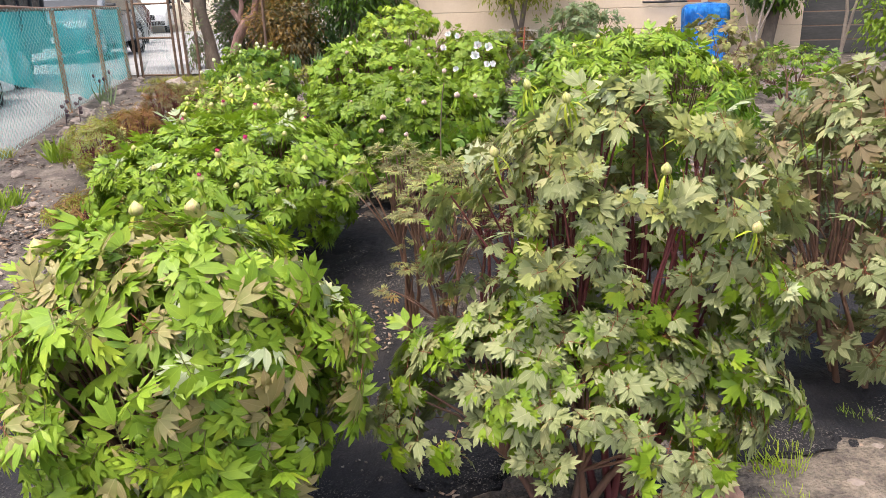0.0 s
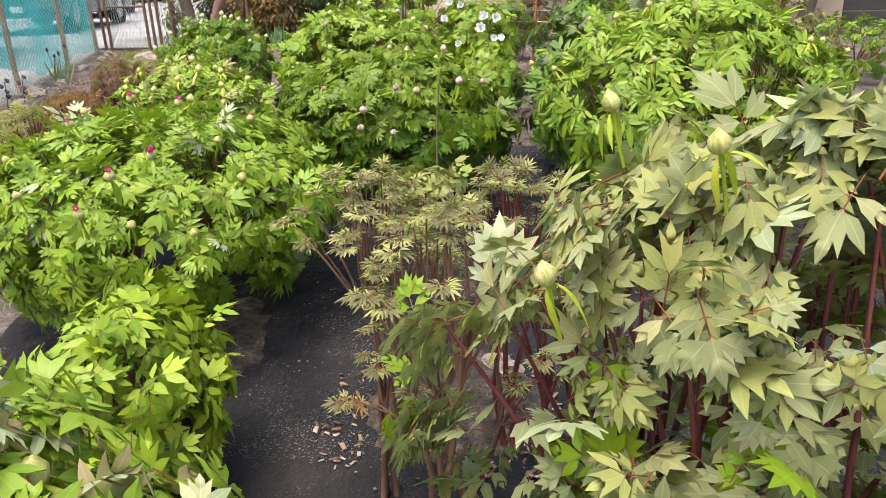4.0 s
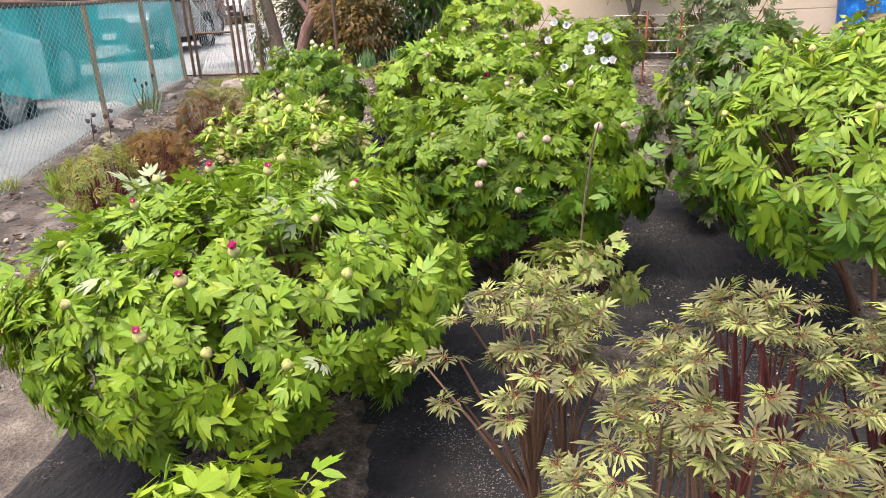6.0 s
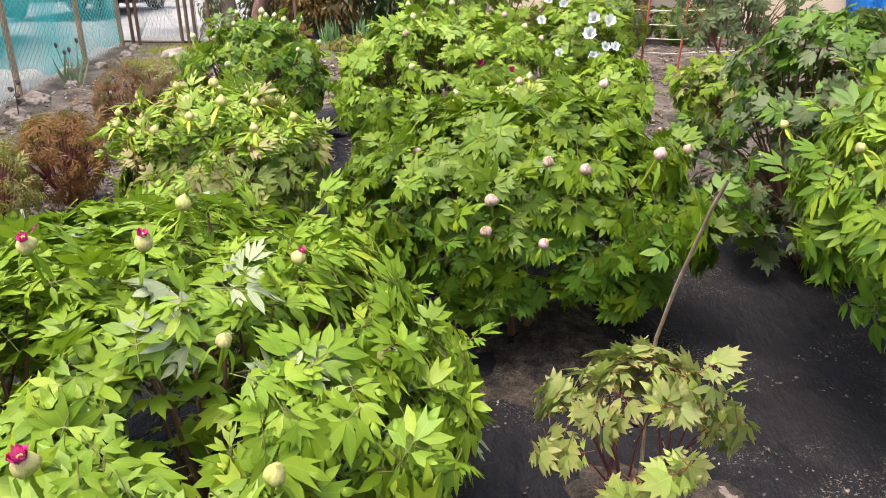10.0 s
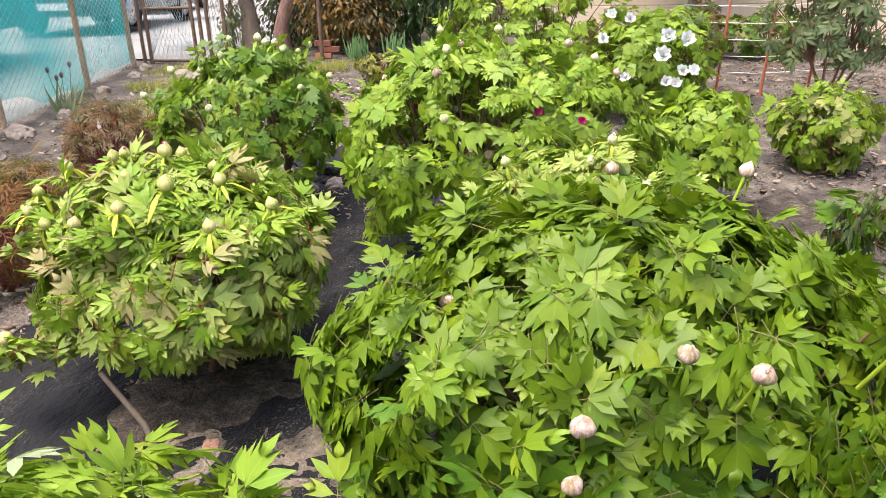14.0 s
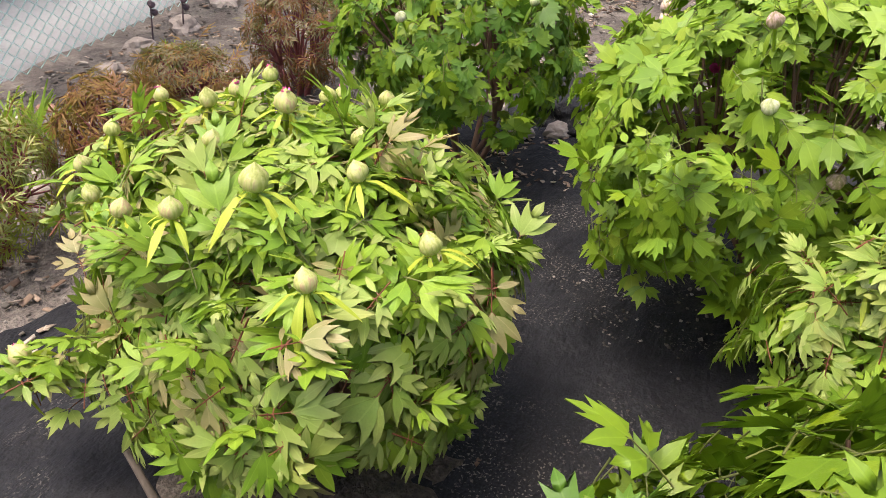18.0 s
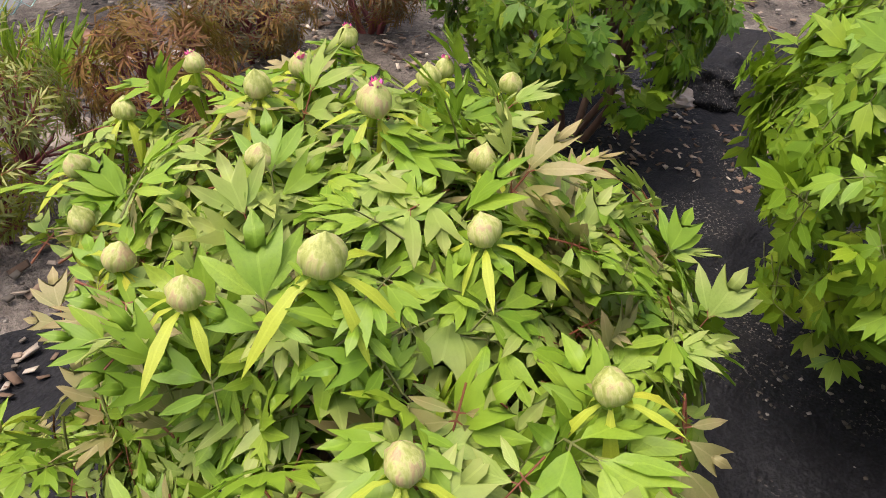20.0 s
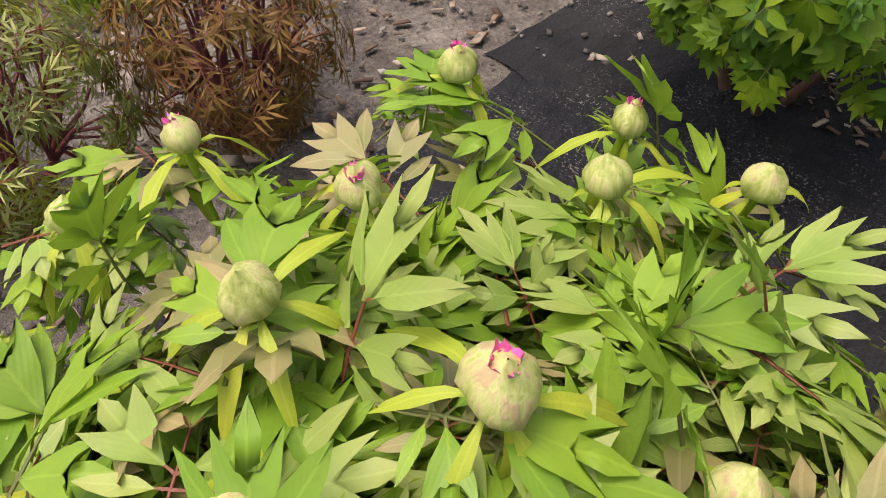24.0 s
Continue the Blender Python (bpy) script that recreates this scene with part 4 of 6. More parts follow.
BUD_MESH = {k: [bud_mesh(k, s) for s in (0.3, 1.7, 2.9)] for k in BUD}
TUFT = {k: [petals_mesh("petals", 4, m, s, 0.5, 0.34, 0.25) for s in (1, 2)] for k, m in (("pink", PINK), ("magenta", MAGENTA), ("blush", BLUSH), ("white", WHITE))}
BRACTS = [leaf_mesh("bract", k, "bract", 0.9) for k in range(4)]
LEAFY = [leaf_mesh("bract", k, "bright", 0.9) for k in range(4)]
STALK = tubes_mesh("stalk", [([(0, 0, 0.05), (0.05, 0.02, -1.0), (0.02, 0.0, -2.6)], [0.13, 0.1, 0.1])], L["lime"], 6)
brng = random.Random(77)


def stand(pos, axis, size, turn=0.0):
    q = axis.to_track_quat("Z", "Y").to_matrix().to_4x4()
    return Matrix.Translation(pos) @ q @ Matrix.Rotation(turn, 4, "Z") @ Matrix.Scale(size, 4)


def bud(root, at, axis, size, kind="green", tuft=None, bracts=4, world_at=True, reach=1.6, tuft_size=0.75, tall=1.0):
    """A fat flower bud with its stalk, hanging bracts and, where it opens, a tuft of petals."""
    p = Vector(at) - root.location if world_at else Vector(at)
    ob = part("flower_bud", BUD_MESH[kind][brng.randrange(3)], None, root)
    ob.matrix_basis = stand(p, axis, size, brng.uniform(0, 6)) @ Matrix.Diagonal((1, 1, tall, 1))
    part("stalk", STALK, None, ob)
    if tuft:
        t = part("petals", TUFT[tuft][brng.randrange(2)], None, ob, {"pink": "bright pink petal tips", "magenta": "magenta petal tips", "blush": "pale pink petal tips", "white": "white petal tips"}[tuft])
        t.matrix_basis = pose(0.06, 0, 0.6) @ Matrix.Scale(tuft_size * 1.15, 4)
    a0 = brng.uniform(0, 6)
    for i in range(bracts):
        a = a0 + i * 6.283 / bracts + brng.uniform(-0.4, 0.4)
        out = Vector((math.cos(a), math.sin(a), 0))
        bo = part("bract", (BRACTS if bracts > 3 else LEAFY)[brng.randrange(4)], None, ob)
        bo.matrix_basis = aim(out * 0.3 + UP * 0.0, out + UP * brng.uniform(-0.9, 0.5), UP + out * 0.2, reach * brng.uniform(0.65, 1.15))
    return ob


def bloom(root, at, axis, size, mat, seed, label, count=7, rings=3, open_=0.9):
    p = Vector(at) - root.location
    fl = part("flower", petals_mesh("flower", count, mat, seed, 0.75, 0.55, open_, rings), None, root, label)
    fl.matrix_basis = stand(p, axis, size, seed)
    st = part("stamens", petals_mesh("stamens", 9, GOLDEN, seed, 0.22, 0.05, 0.5, 2), None, fl, "yellow stamens")
    st.matrix_basis = pose(0, 0, 0.02)
    return fl


def outward(root, at, lift=0.8):
    d = Vector(at) - root.location
    return Vector((d.x, d.y, 0)).normalized() * (1 - lift) + UP * lift


for k, p in enumerate(MBUDS):
    lean = Vector((brng.uniform(-0.3, 0.3), brng.uniform(-0.3, 0.3), 1)).normalized()
    bud(peony_m, Vector(p), lean, (0.046 if k in (0, 12) else 0.036) * brng.uniform(0.92, 1.08), "green", "pink" if k in (0, 1, 2, 5, 6) else None, 7, reach=1.5, tuft_size=0.85)
bud(peony_m, (-1.92, 5.37, 0.6), Vector((-0.6, -0.3, 0.7)).normalized(), 0.042, "green", "pink", 4)
for k, p in enumerate([(-0.864, 3.675, 1.12), (-0.637, 3.331, 0.99), (-0.371, 3.875, 0.85), (-1.2, 4.1, 0.95), (-0.74, 3.25, 0.94), (-1.03, 3.2, 0.89), (-0.77, 3.1, 0.86), (-0.61, 3.1, 0.83), (-0.43, 3.12, 0.8),
                       (-1.0, 3.5, 1.06), (-0.86, 4.1, 1.04), (-0.42, 3.5, 0.87), (-0.57, 4.0, 0.98), (-0.58, 3.7, 0.96), (-0.76, 3.8, 1.08), (-1.3, 3.55, 0.92), (-1.15, 3.85, 1.04)]):
    bud(peony_d, Vector(p) + outward(peony_d, p, 0.7) * 0.05, outward(peony_d, p, 0.7).normalized(), 0.031 * brng.uniform(0.85, 1.15), "green", "magenta" if k in (0, 1, 2, 3, 4, 6, 9, 12, 14) else None, 3, tuft_size=1.5 if k == 1 else 1.2, reach=1.6)
for k, p in enumerate([(-0.104, 4.86, 0.98), (0.0, 4.84, 0.965), (0.2, 4.9, 1.0), (-0.509, 5.05, 0.95), (-0.4, 4.93, 0.88), (-0.47, 4.9, 0.85), (-0.25, 4.78, 0.88), (-0.26, 4.74, 0.8), (-0.1, 4.72, 0.78), (-0.555, 5.3, 1.0), (-0.23, 5.4, 1.12), (0.3, 5.1, 0.97), (0.05, 5.5, 1.1)]):
    bud(peony_g, Vector(p) + outward(peony_g, p, 0.65) * 0.05, outward(peony_g, p, 0.65).normalized(), 0.034 * brng.uniform(0.9, 1.15), "blush", "blush" if k in (0, 1, 2, 3, 9, 10) else None, 2, reach=1.3)
for p in QBUDS:
    bud(peony_q, p, outward(peony_q, p, 0.8).normalized(), 0.032, "cream", "white", 4, tuft_size=0.9, reach=1.3)
for i, (p, n, z) in enumerate(tips_k[:90]):
    if i % 5 == 0:
        bud(peony_k, p + n * 0.13, (n + UP).normalized(), 0.026, "green", None, 4, False)
for i, (p, n, z) in enumerate(tips_n[:60]):
    if i % 3 == 0:
        bud(peony_n, p + n * 0.09, (n + UP).normalized(), 0.034 * brng.uniform(0.8, 1.25), "cream", "white" if i % 6 == 0 else None, 3, False)
for i, (p, n, z) in enumerate(tips_h[:80]):
    if i % 7 == 0:
        bud(peony_h, p + n * 0.1, (n + UP).normalized(), 0.034, "blush" if i % 2 else "cream", "magenta" if i % 21 == 0 else None, 3, False)
for k, p in enumerate(((-0.935, 6.46, 0.84), (-0.675, 6.4, 0.94), (-1.37, 7.25, 1.0), (-0.6, 6.41, 0.93), (-1.1, 6.6, 1.0), (-0.8, 6.5, 1.02), (-1.2, 6.9, 1.1))):
    bud(peony_h, p, outward(peony_h, p, 0.5).normalized(), 0.036, "cream" if k == 3 else "blush", "magenta" if k in (2, 4) else None, 3)
withered = part("withered_leaf", leaf_mesh("round", 2, "bract", 0.22), None, peony_h, "withered yellow leaf")
withered.matrix_basis = aim(Vector((-0.93, 6.33, 0.86)) - peony_h.location, Vector((-0.1, -0.3, -0.8)), Vector((-0.2, -0.9, 0.3)), 0.1)
for k, (x, z, size) in enumerate(((-0.51, 1.09, 0.05), (-0.35, 1.06, 0.04), (-0.99, 1.08, 0.035), (-0.92, 1.27, 0.035), (-0.82, 1.25, 0.04), (-1.12, 1.08, 0.03))):
    p = (x, 6.9 - 0.5 * math.sqrt(max(0.05, 1 - ((x + 0.5) / 0.8) ** 2 - ((z - 0.85) / 0.5) ** 2)), z)
    bloom(peony_h, p, Vector((0.1, -0.75, 0.5)).normalized(), size, MAGENTA, 5 + k, "half-open magenta flower", 8, 4, 0.34)
for p in [(-0.442, 1.935, 1.06), (-0.027, 1.777, 0.97), (-0.347, 1.549, 0.9), (-0.12, 1.631, 0.96), (-0.6, 1.7, 1.02), (-0.3, 2.0, 1.05)]:
    bud(peony_a, p, outward(peony_a, p).normalized(), 0.042, "green", None, 4)
for p in [(1.1, 1.887, 1.28), (1.212, 1.6, 1.12), (1.011, 1.62, 1.25), (0.7, 2.0, 1.4), (0.8, 1.86, 1.38), (0.62, 1.78, 1.26), (0.95, 2.12, 1.35)]:
    bud(peony_b, p, outward(peony_b, p).normalized(), 0.023, "green", None, 4, reach=1.6, tall=1.2)
for i, (x, z) in enumerate(((-0.35, 1.09), (-0.18, 1.22), (0.07, 1.11), (0.19, 1.09), (0.04, 1.0), (0.17, 0.9), (0.25, 0.9), (0.07, 0.83), (-0.19, 0.85), (0.13, 0.82), (-0.3, 1.24))):
    p = (x, 9.45 - 0.46 * math.sqrt(max(0.1, 1 - (x / 0.56) ** 2 - ((z - 0.85) / 0.5) ** 2)), z)
    bloom(white_p, p, Vector((0.15 * math.sin(i * 3), -0.8, 0.45)).normalized(), 0.095 if i in (2, 3, 4) else 0.07, WHITE, 20 + i, "open white flower", 7, 3, 0.6)

# ---- house wall ----
STUCCO = surface("beige_boards", [(0.3, (0.5, 0.4, 0.29)), (0.5, (0.6, 0.49, 0.37)), (0.7, (0.66, 0.55, 0.43))], 1.2, 0.85, fine=50, depth=0.003)
MORTAR = surface("mortar", [(0.3, (0.36, 0.32, 0.27)), (0.7, (0.52, 0.48, 0.42))], 9, 0.95)
PLASTIC = surface("white_plastic", [(0.3, (0.7, 0.7, 0.68)), (0.7, (0.8, 0.8, 0.78))], 9, 0.5)
BOXGREY = surface("grey_metal_box", [(0.3, (0.3, 0.32, 0.33)), (0.7, (0.42, 0.44, 0.45))], 9, 0.5, 0.4)
BLACK = surface("black_cable", [(0.3, (0.015, 0.015, 0.015)), (0.7, (0.04, 0.04, 0.04))], 9, 0.6)


def brick_material():
    m, t, bsdf, node, link = material("red_brick")
    info = node("ShaderNodeObjectInfo")
    geo = node("ShaderNodeNewGeometry")
    r = math_node(node, link, "FRACT", math_node(node, link, "ADD", info.outputs["Random"], geo.outputs["Random Per Island"]), 0)
    n = noise_tex(node, link, 30, 4, 0.6)
    col = ramp(node, link, r, [(0.0, (0.2, 0.06, 0.035)), (0.5, (0.36, 0.12, 0.06)), (1.0, (0.46, 0.2, 0.11))])
    link(mix(node, link, math_node(node, link, "MULTIPLY", n, 0.5), col, (0.3, 0.16, 0.11)), bsdf.inputs["Base Color"])
    bsdf.inputs["Roughness"].default_value = 0.9
    bump(node, link, bsdf, n, 0.5, 0.004)
    return m


BRICK = brick_material()
wall = tagged(new("wall_north"), "house wall of beige boards with red brick above", "wall", kind="structure")
WX0, WX1, WY = -2.6, 4.92, 12.9
wall.location = (0, WY, 0)
part("wall_core", box_bm((WX1 - WX0, 0.3, 5.4), ((WX0 + WX1) / 2, 0.19, 3.1)), MORTAR, wall)
z = 0.45
while z < 1.7:
    part("board", box_bm((WX1 - WX0 + 0.02, 0.04, 0.33 - 0.004), ((WX0 + WX1) / 2, 0.025, z + 0.165), 0.006, 1), STUCCO, wall)
    z += 0.33
part("trim_board", box_bm((WX1 - WX0 + 0.02, 0.05, 0.05), ((WX0 + WX1) / 2, 0.02, z + 0.015), 0.008, 1), STUCCO, wall)
part("stucco_panel", box_bm((1.6 - WX0, 0.04, 3.0), ((WX0 + 1.6) / 2, 0.028, z + 1.55), 0.005, 1), STUCCO, wall)
bz0 = z + 0.05
brick_me = bpy.data.meshes.new("brick")
bmb = box_bm((0.2, 0.05, 0.062), (0, 0, 0), 0.004, 1)
bmb.to_mesh(brick_me)
bmb.free()
brick_me.materials.append(BRICK)
joined = bmesh.new()
for row in range(20):
    for col in range(17):
        bx = 1.62 + 0.105 + 0.21 * col - (0.105 if row % 2 else 0)
        if bx < 1.66 or bx > WX1 - 0.06:
            continue
        if row < 6:
            ob = part("brick", brick_me, None, wall)
            ob.matrix_basis = pose(bx, 0.028, bz0 + 0.036 + 0.074 * row)
        else:
            n0 = len(joined.verts)
            joined.from_mesh(brick_me)
            joined.verts.ensure_lookup_table()
            bmesh.ops.translate(joined, vec=(bx, 0.028, bz0 + 0.036 + 0.074 * row), verts=joined.verts[n0:])
part("bricks", joined, BRICK, wall)["kind"] = "stuff"

tarp = thing("tarpaulin", (3.38, 12.62, ground_z(3.4, 12.6)), "creased bright blue tarpaulin over a stack by the wall", "tarpaulin")


def tarp_material():
    m, t, bsdf, node, link = material("blue_tarpaulin")
    n = noise_tex(node, link, 7, 4, 0.6)
    link(ramp(node, link, n, [(0.3, (0.0, 0.09, 0.42)), (0.55, (0.005, 0.2, 0.68)), (0.72, (0.1, 0.4, 0.85))]), bsdf.inputs["Base Color"])
    bsdf.inputs["Roughness"].default_value = 0.35
    bump(node, link, bsdf, noise_tex(node, link, 9, 5, 0.7, stretch=(1.6, 1.6, 0.5)), 1.0, 0.09)
    return m


TARP = tarp_material()
tv, tf, tn = [], [], 40
for j in range(13):
    s = j / 12
    for i in range(tn):
        th = 2 * math.pi * i / tn
        c, sn = math.cos(th), math.sin(th)
        sq = 1 / max(abs(c), abs(sn)) ** 0.85
        if s < 0.8:
            rr, zz = 1.06 - 0.1 * s / 0.8, 0.86 * s / 0.8
        else:
            rr, zz = 0.96 * (1 - (s - 0.8) / 0.2) + 0.01, 0.86 + 0.03 * (s - 0.8) / 0.2
        fold = 0.3 * abs(noise.noise((c * 4, sn * 4, zz * 2.0))) + 0.05 * math.sin(11 * th + 3 * zz) * (1 - s) - 0.04
        tv.append((0.33 * sq * (rr + fold) * c, 0.2 * sq * (rr + fold) * sn, zz + 0.02 * noise.noise((c * 3, sn * 3, 7))))
for j in range(12):
    for i in range(tn):
        q = (i + 1) % tn
        tf.append((j * tn + i, j * tn + q, (j + 1) * tn + q, (j + 1) * tn + i))
part("cover", mesh_of("cover", tv, tf, TARP), None, tarp)
for k, xx in enumerate((-0.18, 0.12)):
    b = part("weight_brick", brick_me, None, tarp, "loose brick holding the cover down")
    b.matrix_basis = pose(xx, 0.02, 0.93, 0, 0, 20 * k)

box1 = thing("wall_lamp", (2.72, WY - 0.05, 1.86), "white plastic wall lamp on the brick", "lamp")
part("body", box_bm((0.12, 0.1, 0.08), (0, 0, 0), 0.03, 3), PLASTIC, box1)
part("shade", tubes_mesh("shade", [([(0, -0.02, -0.03), (0, -0.05, -0.1)], [0.035, 0.045])], PLASTIC, 12), None, box1)
box2 = thing("junction_box", (3.12, WY - 0.05, 1.9), "grey metal junction box with a conduit", "junction box")
part("body", box_bm((0.13, 0.1, 0.17), (0, 0, 0), 0.01), BOXGREY, box2)
part("conduit", tubes_mesh("conduit", [([(0, 0.01, -0.08), (0.0, 0.01, -0.35)], [0.012, 0.012])], BOXGREY, 8), None, box2)
part("bracket", tubes_mesh("bracket", [([(-0.68, 0.0, -0.38), (0.1, 0.0, -0.38)], [0.018, 0.018])], BLACK, 8), None, box2)
cable = thing("cable", (1.0, WY - 0.02, 1.75), "black cable sagging along the house wall", "cable")
part("run", tubes_mesh("run", [([(x, 0, 0.05 * math.sin(x * 2.1) + 0.04 * math.sin(5 * x)) for x in np.arange(-3.4, 3.6, 0.2)], [0.009] * 35)], BLACK, 6), None, cable)

# dark board fence beyond the house corner
DARKWOOD = surface("weathered_dark_boards", [(0.3, (0.03, 0.032, 0.034)), (0.55, (0.07, 0.07, 0.07)), (0.75, (0.13, 0.125, 0.12))], 6, 0.85, fine=60, stretch=(0.2, 1, 1))
bf = thing("board_fence", (6.6, 13.4, 0.6), "weathered dark horizontal board fence", "fence")
for k in range(6):
    part("board", box_bm((3.4, 0.03, 0.21), (0, 0, 0.13 + 0.225 * k), 0.006, 1), DARKWOOD, bf)
for k in range(3):
    part("post", box_bm((0.1, 0.1, 1.5), (-1.6 + 1.6 * k, 0.07, 0.72), 0.008, 1), DARKWOOD, bf)
shed = thing("shed", (7.5, 16.5, 0.6), "brown wooden shed behind the board fence", "shed")
part("wall", box_bm((5, 2, 2.2), (0, 0, 1.1), 0.02), surface("brown_boards", [(0.3, (0.12, 0.08, 0.06)), (0.7, (0.26, 0.18, 0.13))], 4, 0.85, stretch=(0.3, 1, 1)), shed)
part("roof", box_bm((5.4, 2.4, 0.12), (0, 0, 2.25), 0.02), DARKWOOD, shed)


# ---- trees ----
def tree(name, label, x, y, runs, crowns, layout, mats, size, bark, seed, category="tree"):
    rng = random.Random(seed)
    z0 = ground_z(x, y)
    root = thing(name, (x, y, z0), label, category)
    part("trunk", tubes_mesh("trunk", [([Vector(p) for p in pts], rad) for pts, rad in runs], bark, 9), None, root)
    top = Vector(runs[0][0][-1])
    limb = []
    for k, (c, r, n) in enumerate(crowns):
        c = Vector(c)
        leaves = []
        for q in range(7):
            d = Vector((rng.gauss(0, 0.5) * r[0], rng.gauss(0, 0.5) * r[1], rng.gauss(0, 0.45) * r[2]))
            limb.append(([top, top.lerp(c, 0.6) + d * 0.2, c + d], [0.03, 0.018, 0.006]))
        clumps = []
        for q in range(max(6, n // 28)):
            d = Vector((rng.gauss(0, 1), rng.gauss(0, 1), rng.gauss(0, 1))).normalized() * rng.uniform(0.45, 1) ** 0.6
            clumps.append(c + Vector((d.x * r[0], d.y * r[1], d.z * r[2])))
        for i in range(n):
            cl = clumps[rng.randrange(len(clumps))]
            p = cl + Vector((rng.gauss(0, 1), rng.gauss(0, 1), rng.gauss(0, 0.8))) * (0.16 * min(1.0, sum(r) / 2))
            way = (p - c).normalized() + Vector((rng.uniform(-1, 1), rng.uniform(-1, 1), rng.uniform(-0.9, 0.4)))
            leaves.append((layout, rng.randrange(6), 0.22, aim(p, way, UP + Vector((rng.uniform(-0.6, 0.6), rng.uniform(-0.8, 0.4), 0)), size * rng.uniform(0.7, 1.3))))
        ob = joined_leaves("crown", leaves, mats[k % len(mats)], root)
        del ob["kind"]
    part("limb", tubes_mesh("limb", limb, bark, 5), None, root)
    return root


PINKBARK = surface("smooth_pinkish_bark", [(0.3, (0.16, 0.085, 0.07)), (0.55, (0.32, 0.19, 0.16)), (0.75, (0.45, 0.32, 0.27))], 5, 0.75, fine=40, stretch=(1, 1, 0.4))
tree("street_tree", "leaning grey-trunked tree behind the gate", -4.92, 13.1, [([(0, 0, -0.05), (-0.02, 0, 0.5), (-0.12, 0, 1.0), (-0.24, 0, 1.5), (-0.35, 0, 2.4)], [0.16, 0.1, 0.095, 0.1, 0.07]), ([(-0.1, 0, 0.95), (-0.05, 0.05, 1.5), (0.1, 0.1, 2.3)], [0.08, 0.06, 0.04])],
     [((-1.2, -0.2, 2.05), (0.9, 0.6, 0.35), 1100), ((0.3, 0.2, 2.0), (0.9, 0.7, 0.45), 1800)], "single", ["green", "dark"], 0.09, WOOD, 3)
tree("willow_shrub", "slender grey-green shrub at a tree foot", -5.15, 13.0, [([(0, 0, -0.05), (0.0, 0, 0.3)], [0.02, 0.012])], [((-0.02, 0, 0.6), (0.12, 0.12, 0.5), 420)], "single", ["grey"], 0.075, WOOD, 4, "shrub")
tree("forked_tree", "dark-crowned tree with a crooked pinkish forked trunk", -4.35, 13.0, [([(-0.12, 0, -0.05), (-0.11, 0, 0.3), (-0.02, 0, 0.55), (0.14, 0, 0.78), (0.3, 0.0, 0.9), (0.38, 0.05, 1.3), (0.42, 0.1, 2.2)], [0.12, 0.09, 0.085, 0.085, 0.065, 0.05, 0.04]),
      ([(0.1, 0, 0.72), (0.02, 0, 0.84), (-0.09, 0, 0.99)], [0.07, 0.05, 0.035]), ([(0.03, 0, 0.82), (0.09, 0.02, 1.05), (0.08, 0.02, 1.25), (0.0, 0, 1.5)], [0.045, 0.04, 0.035, 0.03])],
     [((0.3, 0.5, 1.95), (1.2, 0.6, 0.6), 2800), ((0.05, 0.8, 0.6), (0.8, 0.3, 0.8), 3000)], "single", ["dark"], 0.09, PINKBARK, 5)
tree("bronze_shrub", "dense olive-bronze shrub by the corner", -3.4, 12.8, [([(0, 0, -0.05), (0.0, 0, 0.5)], [0.06, 0.04])], [((-0.05, 0, 0.8), (0.55, 0.4, 0.6), 3200), ((0.1, -0.1, 0.6), (0.5, 0.35, 0.5), 1800)], "single", ["rust", "bronze"], 0.08, WOOD, 6, "shrub")
tree("hedge", "dark clipped evergreen hedge behind the fence", -3.75, 13.9, [([(0, 0, -0.05), (0, 0, 0.6)], [0.05, 0.03])], [((-0.6, 0, 0.7), (0.7, 0.3, 0.8), 2200), ((0.5, 0, 0.8), (0.75, 0.3, 0.9), 2200)], "single", ["dark"], 0.12, WOOD, 13, "hedge")
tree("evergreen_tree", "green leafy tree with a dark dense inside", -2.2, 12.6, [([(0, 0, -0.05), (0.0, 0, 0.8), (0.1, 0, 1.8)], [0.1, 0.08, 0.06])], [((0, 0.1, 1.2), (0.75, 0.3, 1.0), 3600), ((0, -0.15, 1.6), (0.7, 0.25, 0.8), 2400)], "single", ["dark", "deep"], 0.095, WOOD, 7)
tree("sapling", "small open tree with yellow-green leaves by the wall", 0.5, 12.3, [([(0, 0, -0.05), (0.0, 0, 0.5), (0.15, 0, 1.4), (0.25, 0, 2.2)], [0.05, 0.045, 0.035, 0.02]), ([(0, 0, 0.4), (-0.2, 0, 1.2), (-0.35, 0, 2.0)], [0.035, 0.03, 0.02])],
     [((0, 0, 1.7), (0.75, 0.35, 0.8), 3400)], "single", ["moss"], 0.08, WOOD, 8)
tree("cedar_tree", "dark dense cedar with a leaning shaggy trunk", 4.25, 12.3, [([(-0.02, 0, -0.05), (0.0, 0, 0.3), (0.07, 0, 0.75), (0.15, 0, 1.3)], [0.15, 0.1, 0.085, 0.06])],
     [((-0.05, -0.05, 1.3), (0.5, 0.35, 0.45), 1700), ((0.15, -0.1, 1.15), (0.4, 0.3, 0.4), 900)], "single", ["dark", "deep"], 0.11, WOOD, 9)
